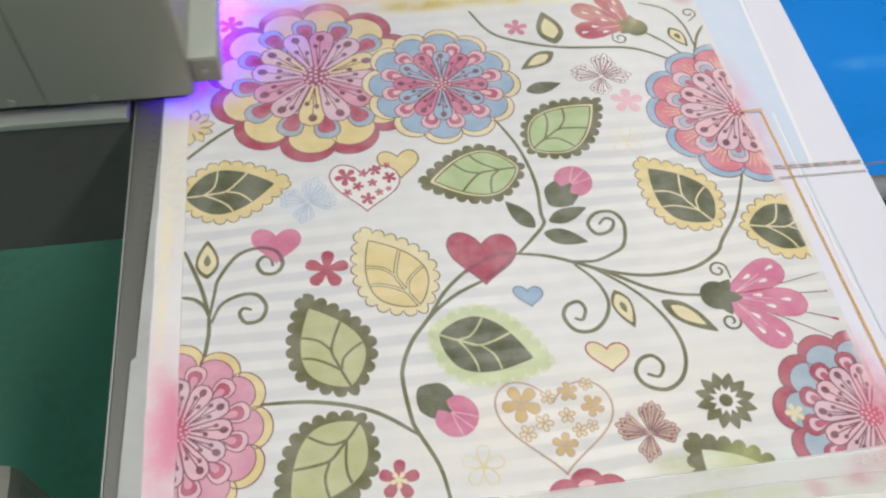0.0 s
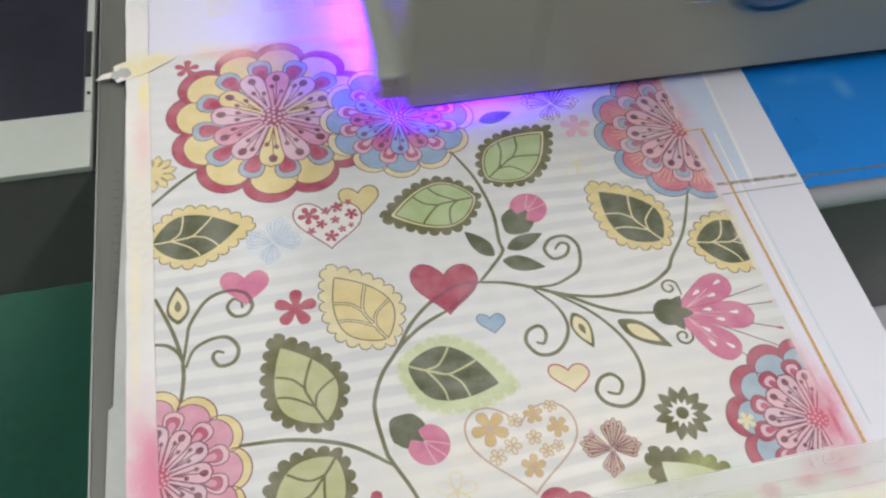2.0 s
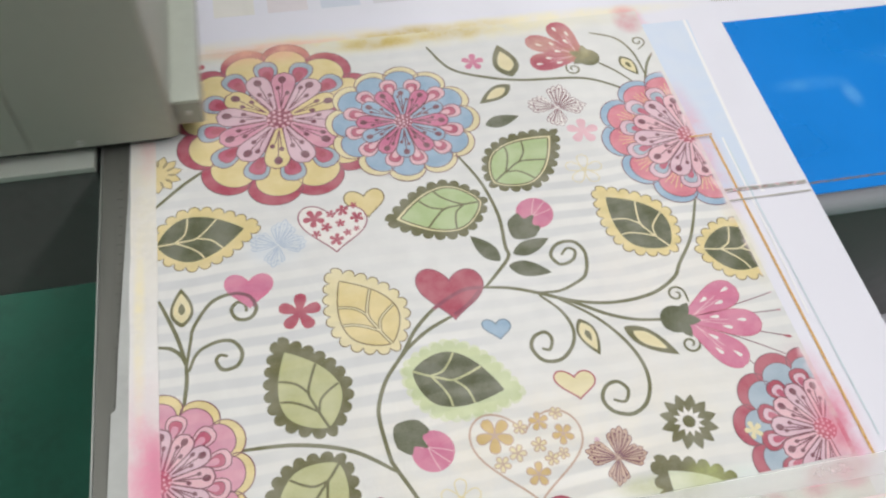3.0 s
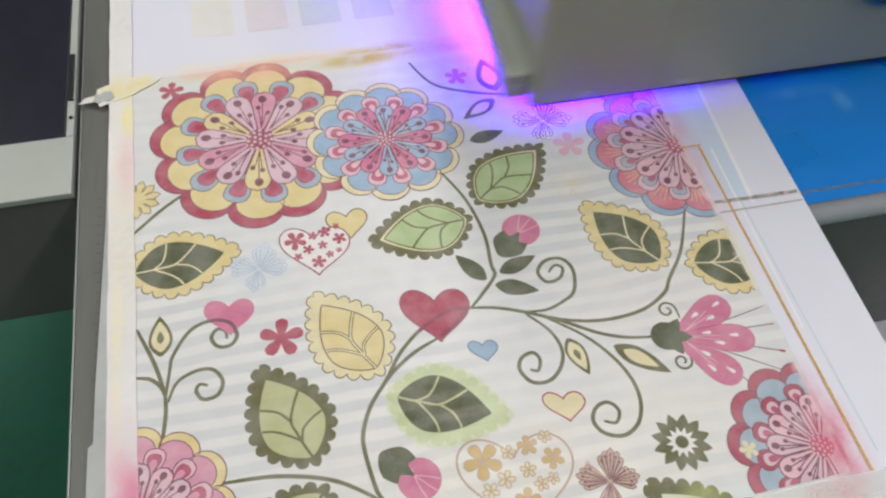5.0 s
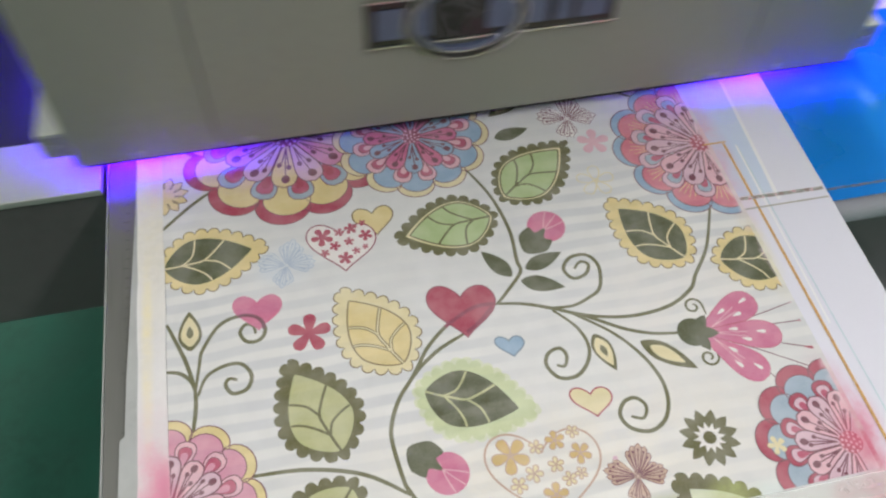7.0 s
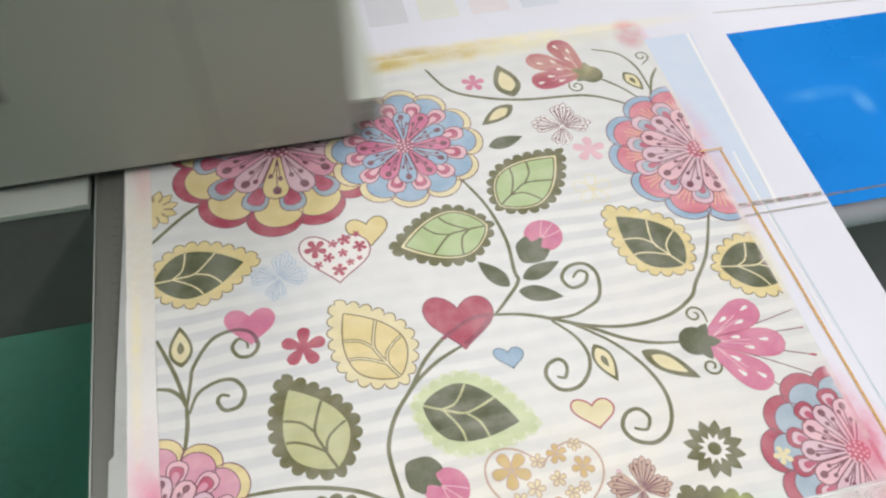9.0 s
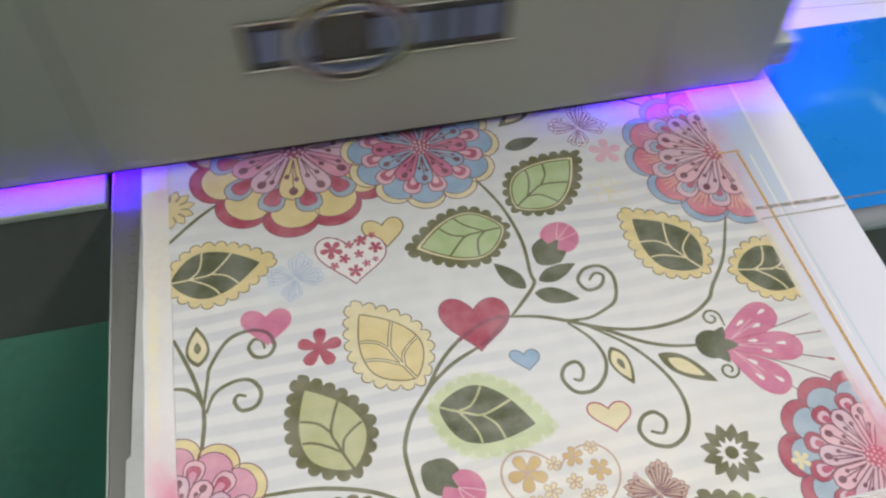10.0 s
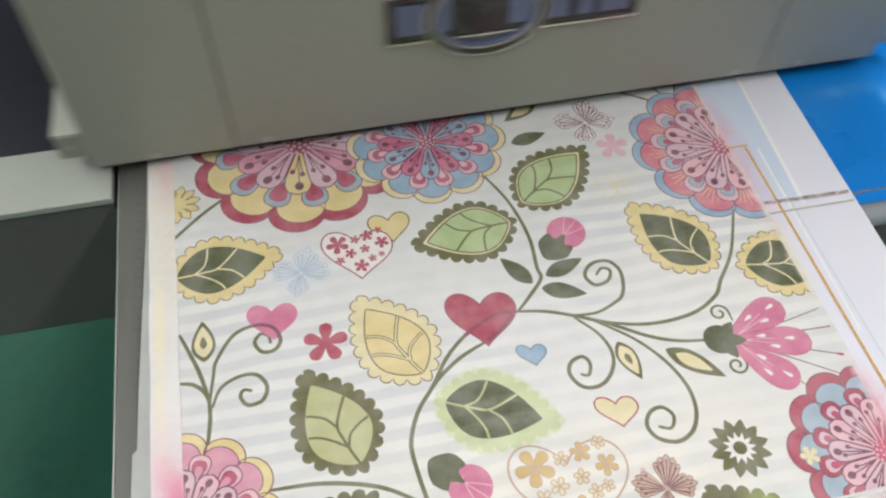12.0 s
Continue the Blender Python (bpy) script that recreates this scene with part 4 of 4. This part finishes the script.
part("strip", solid([(-0.050, 0.527), (-0.044, 0.535), (-0.033, 0.537), (-0.033, 0.545), (-0.012, 0.554), (-0.006, 0.5535), (0.008, 0.5565), (0.022, 0.554), (0.027, 0.550), (0.020, 0.543), (0.010, 0.538), (0.0, 0.531), (-0.030, 0.521), (-0.033, 0.529)], TABLE + 0.0010, TABLE + 0.0013), TAPE, torn)
part("torn_flap", solid([(-0.036, 0.5285), (-0.034, 0.5385), (-0.030, 0.5365), (-0.026, 0.5405), (-0.019, 0.5395), (-0.016, 0.531), (-0.021, 0.5265), (-0.027, 0.5285), (-0.030, 0.5245)], TABLE + 0.0016, TABLE + 0.0019), TAPE_OLD, torn, "greyish torn flap")

patch = tagged(part("blue_patch", solid([(0.508, 0.30), (0.546, 0.30), (0.566, 0.53), (0.508, 0.53)], TABLE - 0.0007, TABLE - 0.0004), printed("pale_blue_wash", "CFDCF0", mottling=0.02, band_sheen=0.03, spots=EDGE_SPOTS, thin_edge=False)), "pale blue printed patch on the sheet", "printed patch")


def stray_line(name, x0, y0, x1, y1, width, material, up, label):
    bm = bmesh.new()
    d = math.hypot(x1 - x0, y1 - y0)
    bmesh.ops.create_grid(bm, x_segments=1, y_segments=1, size=0.5, matrix=Matrix.LocRotScale((d / 2, 0, 0), None, (d, width, 1)))
    ob = tagged(part(name, bm, material), label, "printed line", kind="stuff")
    ob.matrix_basis = pose(x0, y0, TABLE + up, 0, 0, math.degrees(math.atan2(y1 - y0, x1 - x0)))


def speckled(name, inks, scale):
    """Spots of several inks side by side."""
    m, tree, bsdf, link = blank(name)
    spots = node(tree, "ShaderNodeTexNoise", Scale=scale, Detail=3.0)
    link(tree.nodes.new("ShaderNodeTexCoord").outputs["Object"], spots.inputs[0])
    steps = tree.nodes.new("ShaderNodeValToRGB")
    link(spots.outputs[0], steps.inputs[0])
    for k, hexcode in enumerate(inks):
        at = 0.32 + 0.36 * k / (len(inks) - 1)
        stop = steps.color_ramp.elements[k] if k < 2 else steps.color_ramp.elements.new(at)
        stop.position, stop.color = at, linear(hexcode)
    link(steps.outputs[0], bsdf.inputs["Base Color"])
    bsdf.inputs["Roughness"].default_value = 0.55
    return m


MIXED_LINE = speckled("mixed_ink_line", ("6E5A55", "A58A86", "8E9A92", "D9C4C8", "C07C86"), 160.0)
BLUE_LINE = speckled("ink_line_on_blue", ("1C5E9C", "4A6A88", "7A6A70", "2278BE"), 90.0)
GREY_LINE = surface("grey_ink_line", "B3AFA8", rough=0.6, grain=200, spread=0.15, stain=40)
ORANGE_LINE = speckled("orange_ink_line", ("B37A34", "CD9A4E", "DDBB84", "C48A3E"), 420.0)
GLOSS_LINE = surface("clear_ink_line", "F4F4F6", rough=0.2, grain=60, spread=0.02)
stray_line("printed_line", 0.525, 0.034, 0.525, 0.364, 0.0024, ORANGE_LINE, -0.0001, "orange printed frame line")
stray_line("printed_line", 0.503, 0.364, 0.5262, 0.364, 0.0018, ORANGE_LINE, 0.0022, "orange printed frame line")
stray_line("printed_line", 0.512, 0.2965, 0.594, 0.2945, 0.0038, MIXED_LINE, 0.0001, "multicoloured printed register line")
stray_line("printed_line", 0.512, 0.2845, 0.594, 0.2840, 0.0016, GREY_LINE, 0.0002, "thin grey printed line")
stray_line("printed_line", 0.537, 0.05, 0.537, 0.36, 0.0012, INK["cyan"], -0.0003, "thin pale cyan printed line")
stray_line("printed_line", 0.548, 0.29, 0.562, 0.53, 0.0035, GLOSS_LINE, -0.0003, "glossy clear ink line")
stray_line("printed_line", 0.531, 0.16, 0.536, 0.36, 0.0018, GLOSS_LINE, -0.0002, "glossy clear ink line")
stray_line("printed_line", 0.595, 0.2945, 1.2, 0.292, 0.0026, BLUE_LINE, -0.0042, "register line on the blue sheet")
stray_line("sheet_seam", 0.606, 0.5625, 1.10, 0.531, 0.0012, GREY_LINE, -0.0052, "thin grey seam on the white cover")
SQUARES = ("E3E1DD", "E2DBE1", "D4DAE8", "D5D5DC", "E1E1DB", "E3DBE0", "D8DAE6")
for k, hexcode in enumerate(SQUARES):
    x0 = 0.0615 + 0.0565 * k
    tone = surface("pale_test_ink", hexcode, rough=0.45, grain=60, spread=0.03, stain=9)
    ob = tagged(part("colour_patch", block(x0, 0.606, TABLE - 0.0006, x0 + 0.0425, 0.665, TABLE - 0.0005), tone), "pale printed colour test patch on the sheet", "printed patch", "colour test patches")


# ---- print carriage ----
WIDE, DEEP, HIGH, SEAM_L, SEAM_R, ROUND = 0.765, 0.42, 0.34, 0.127, 0.638, 0.006
SHELL = 0.004
carriage = tagged(new("print_carriage"), "grey-green painted print carriage gliding across the bed", "print carriage")


def end_profile(mirror):
    """Front strip with its rounded corner, in plan; mirrored for the other end."""
    outer, inner = [(SEAM_L - 0.0012, 0.0)], [(SEAM_L - 0.0012, SHELL)]
    for k in range(9):
        a = radians(270 - 90 * k / 8)
        outer.append((ROUND + ROUND * math.cos(a), ROUND + ROUND * math.sin(a)))
        inner.append((ROUND + (ROUND - SHELL) * math.cos(a), ROUND + (ROUND - SHELL) * math.sin(a)))
    pts = outer + [(0.0, 0.030), (SHELL, 0.030)] + inner[::-1]
    return [(WIDE - x, y) for x, y in pts] if mirror else pts


part("front_panel", block(SEAM_L, 0, 0.0, SEAM_R, SHELL, HIGH, 0.0008), PAINT, carriage, "wide grey-green front panel")
for mirror in (False, True):
    part("end_panel", solid(end_profile(mirror), 0.0, HIGH), PAINT, carriage, "end panel with rounded corner")
    x0, x1 = (0.0, SHELL) if not mirror else (WIDE - SHELL, WIDE)
    part("side_panel", block(x0, 0.031, 0.030, x1, DEEP, HIGH, 0.0006), PAINT, carriage, "side panel")
    sx = SEAM_L + 0.028 if not mirror else SEAM_R - 0.028
    for gx in (sx, (0.055 if not mirror else WIDE - 0.085)):
        part("screw", rod((gx, -0.0006, 0.006), 0.0035, 0.002, "Y"), STEEL, carriage, "steel screw head")
part("seam_backing", block(SEAM_L - 0.01, SHELL + 0.0004, 0.002, SEAM_L + 0.01, SHELL + 0.002, HIGH), BLACK, carriage)
part("seam_backing", block(SEAM_R - 0.01, SHELL + 0.0004, 0.002, SEAM_R + 0.01, SHELL + 0.002, HIGH), BLACK, carriage)
part("top_cover", block(0.004, 0.004, HIGH + 0.0005, WIDE - 0.004, DEEP, HIGH + 0.005, 0.001), PAINT, carriage, "top cover")
part("back_panel", block(0.004, DEEP - SHELL, 0.0, WIDE - 0.004, DEEP, HIGH), PAINT, carriage, "back panel")
part("bottom_seal", block(0.008, 0.0002, -0.0020, WIDE - 0.008, SHELL, -0.0002), BLACK, carriage, "thin black seal along the bottom edge")
part("head_plate", block(SEAM_L + 0.004, 0.05, 0.026, SEAM_R - 0.004, DEEP - 0.02, 0.034, 0.001), STEEL, carriage, "steel plate with the print heads")
for k in range(4):
    part("print_head", block(0.283 + 0.052 * k, 0.14, 0.004, 0.325 + 0.052 * k, 0.30, 0.026, 0.001), BLACK, carriage)

# name plate with abstract lettering blocks and an oval ring
plate = part("name_plate", block(0.268, -0.003, 0.097, 0.487, -0.0004, 0.141, 0.001), PLATE, carriage, "black name plate with bright rim")
part("rim", block(0.267, -0.0042, 0.0945, 0.488, -0.0008, 0.0968, 0.0004), CHROME, plate)
part("rim", block(0.267, -0.0042, 0.1412, 0.488, -0.0008, 0.1432, 0.0004), CHROME, plate)
for k, (x0, x1) in enumerate(((0.276, 0.300), (0.306, 0.322), (0.372, 0.392), (0.398, 0.424), (0.432, 0.446), (0.452, 0.478))):
    part("bar", block(x0, -0.0046, 0.104, x1, -0.0031, 0.134, 0.0006), PLATE_BLUE, plate, "slate blue bar")


def oval_ring(cx, cz, rx, rz, thick, y0, y1, n=48):
    bm = bmesh.new()
    rings = []
    for y, f in ((y0, 0.0), (y0, 1.0), (y1, 1.0), (y1, 0.0)):
        rings.append([bm.verts.new((cx + (rx - thick * f) * math.cos(math.tau * k / n), y, cz + (rz - thick * f) * math.sin(math.tau * k / n))) for k in range(n)])
    for a, b in zip(rings, rings[1:] + rings[:1]):
        for k in range(n):
            bm.faces.new((a[k], a[(k + 1) % n], b[(k + 1) % n], b[k]))
    bmesh.ops.recalc_face_normals(bm, faces=bm.faces)
    return bm


for rx, rz, thick, tone in ((0.054, 0.042, 0.0012, CHROME), (0.0527, 0.0407, 0.0060, PLATE), (0.0466, 0.0346, 0.0012, CHROME), (0.0453, 0.0333, 0.0040, PLATE_BLUE)):
    part("oval_ring", oval_ring(0.352, 0.117, rx, rz, thick, -0.006, -0.0005), tone, plate, "oval ring")

# ultraviolet lamps at both ends; unseen sliding shutters, trays and louvers added to block light
shutters = {}
for side in (-1, 1):
    x0 = WIDE + 0.0006 if side > 0 else -0.0246
    end = part("lamp_housing", block(x0 - 0.0012 * (side > 0), 0.0095, 0.0305, x0 + 0.024 + 0.0012 * (side < 0), 0.37, 0.0345, 0.0008), PAINT_LIGHT, carriage, "low light grey lamp box")
    part("front_cap", block(x0, 0.0100, 0.005, x0 + 0.024, 0.0585, 0.0303, 0.0012), PAINT, end, "grey front cap")
    part("outer_wall", block(x0 + (0.0222 if side > 0 else 0.0005), 0.0605, 0.014, x0 + (0.0235 if side > 0 else 0.0018), 0.37, 0.0303), PAINT, end)
    part("screw", rod((x0 + 0.012, 0.0092, 0.019), 0.0026, 0.002, "Y"), STEEL, end)
    g0, g1 = (SEAM_R + 0.006, WIDE - 0.0052) if side > 0 else (0.0052, SEAM_L - 0.006)
    # unseen tray, added so that no glow leaks round the closed plate
    tray = block(g0 - 0.002, 0.0180, 0.0295, g1 + 0.002, 0.3665, 0.0312)
    for wall in ((g0 - 0.002, 0.0180, g0 - 0.0006, 0.3665), (g1 + 0.0006, 0.0180, g1 + 0.002, 0.3665), (g0 - 0.0006, 0.0180, g1 + 0.0006, 0.0194), (g0 - 0.0006, 0.3651, g1 + 0.0006, 0.3665)):
        box_into(tray, wall[0], wall[1], 0.0112, wall[2], wall[3], 0.0295)
    part("lamp_tray", tray, STEEL, end, "unseen steel tray added to hold in lamp light")
    part("lamp_glass", block(g0, 0.072, 0.0225, g1, 0.322, 0.0265), UV, end, "glowing violet ultraviolet lamp")
    # unseen slats, added to keep the glow from spreading forwards
    for k in range(6):
        part("added_louver", block(g0, 0.0700 + 0.05 * k, 0.0122, g1, 0.0708 + 0.05 * k, 0.0222), BLACK, end)
    # unseen plate, added to hide the glow while the lamp is off
    mesh_bm = block(g0 - 0.0022, 0.0177, 0.0100, g1 + 0.0022, 0.3670, 0.0110)
    shutters[side] = part("shutter", mesh_bm, BLACK, carriage, "unseen black plate added to shut off the lamp")

# grey post near the bed
post = tagged(new("machine_post"), "grey rounded metal post beside the printer", "machine post")
part("post_body", block(-0.30, 0.125, 0.0, -0.214, 0.214, 0.60, 0.02), PAINT, post)


# ---- what moves ----
def front_line(t):
    """How far the gantry has crept along the bed."""
    return 0.4270 + 0.0016 * t


CARRIAGE_X = [
    (0, -0.757), (0.1, -0.727), (0.2, -0.673), (0.3, -0.592), (0.4, -0.486), (0.5, -0.379), (0.6, -0.264), (0.7, -0.145), (0.8, -0.035), (0.9, 0.040),
    (1, 0.139), (1.1, 0.247), (1.2, 0.357), (1.3, 0.455), (1.4, 0.542), (1.5, 0.577), (1.6, 0.583), (1.7, 0.545), (1.8, 0.440), (1.9, 0.334),
    (2, 0.239), (2.1, 0.127), (2.2, 0.021), (2.3, -0.075), (2.4, -0.175), (2.5, -0.282), (2.6, -0.392), (2.7, -0.505), (2.8, -0.607), (2.9, -0.691),
    (3, -0.741), (3.1, -0.757), (3.2, -0.731), (3.3, -0.694), (3.4, -0.625), (3.5, -0.528), (3.6, -0.422), (3.7, -0.310), (3.8, -0.193), (3.9, -0.079),
    (4, 0.010), (4.1, 0.099), (4.2, 0.204), (4.3, 0.313), (4.4, 0.416), (4.5, 0.507), (4.6, 0.563), (4.7, 0.581), (4.8, 0.528), (5, 0.375),
    (5.2, 0.172), (5.3, 0.070), (5.4, -0.035), (5.5, -0.132), (5.6, -0.245), (5.7, -0.362), (5.8, -0.473), (5.9, -0.575), (6, -0.663), (6.1, -0.726),
    (6.2, -0.757), (6.3, -0.745), (6.4, -0.696), (6.5, -0.615), (6.6, -0.499), (6.7, -0.383), (6.8, -0.268), (6.9, -0.156), (7.1, 0.013), (7.2, 0.123),
    (7.3, 0.236), (7.4, 0.346), (7.5, 0.445), (7.6, 0.533), (7.7, 0.574), (7.8, 0.582), (7.9, 0.549), (8, 0.451), (8.1, 0.345), (8.2, 0.242),
    (8.3, 0.137), (8.4, 0.032), (8.5, -0.065), (8.6, -0.165), (8.7, -0.271), (8.8, -0.363), (9, -0.574), (9.1, -0.669), (9.2, -0.726), (9.3, -0.757),
    (9.4, -0.740), (9.5, -0.696), (9.6, -0.615), (9.7, -0.509), (9.8, -0.400), (9.9, -0.288), (10, -0.176), (10.1, -0.080), (10.3, 0.130), (10.5, 0.331),
    (10.6, 0.433), (10.8, 0.550), (11, 0.558), (11.2, 0.424), (11.5, 0.232), (11.6, 0.170), (11.8, 0.055), (12, -0.066),
]
# seconds at which each lamp's added shutter opens and shuts
LAMP_LEFT = ((-1.0, 2.38), (3.2, 5.55), (6.3, 8.60), (9.4, 10.86))
LAMP_RIGHT = ((-1.0, 0.84), (3.17, 3.94), (6.34, 7.02), (9.45, 10.12))


def shutter_rows(times, way, first):
    """Slides the plate inwards by its own width while the lamp is on."""
    slide, rows = 0.127 * way, []
    for on, off in times:
        if on <= 0:
            rows += [(0.0, pose(slide * first, 0, 0)), (0.15, pose(slide, 0, 0))]
        else:
            rows += [(on - 0.1, pose(0, 0, 0)), (on, pose(slide, 0, 0))]
        rows += [(off, pose(slide, 0, 0)), (off + 0.1, pose(0, 0, 0))]
    return rows + [(12.0, pose(0, 0, 0))]


def motions():
    walk(carriage, [(t, pose(x, front_line(t), TABLE + 0.0122)) for t, x in CARRIAGE_X])
    walk(shutters[-1], shutter_rows(LAMP_LEFT, 1, 0.5))
    walk(shutters[1], shutter_rows(LAMP_RIGHT, -1, 0.12))


motions()
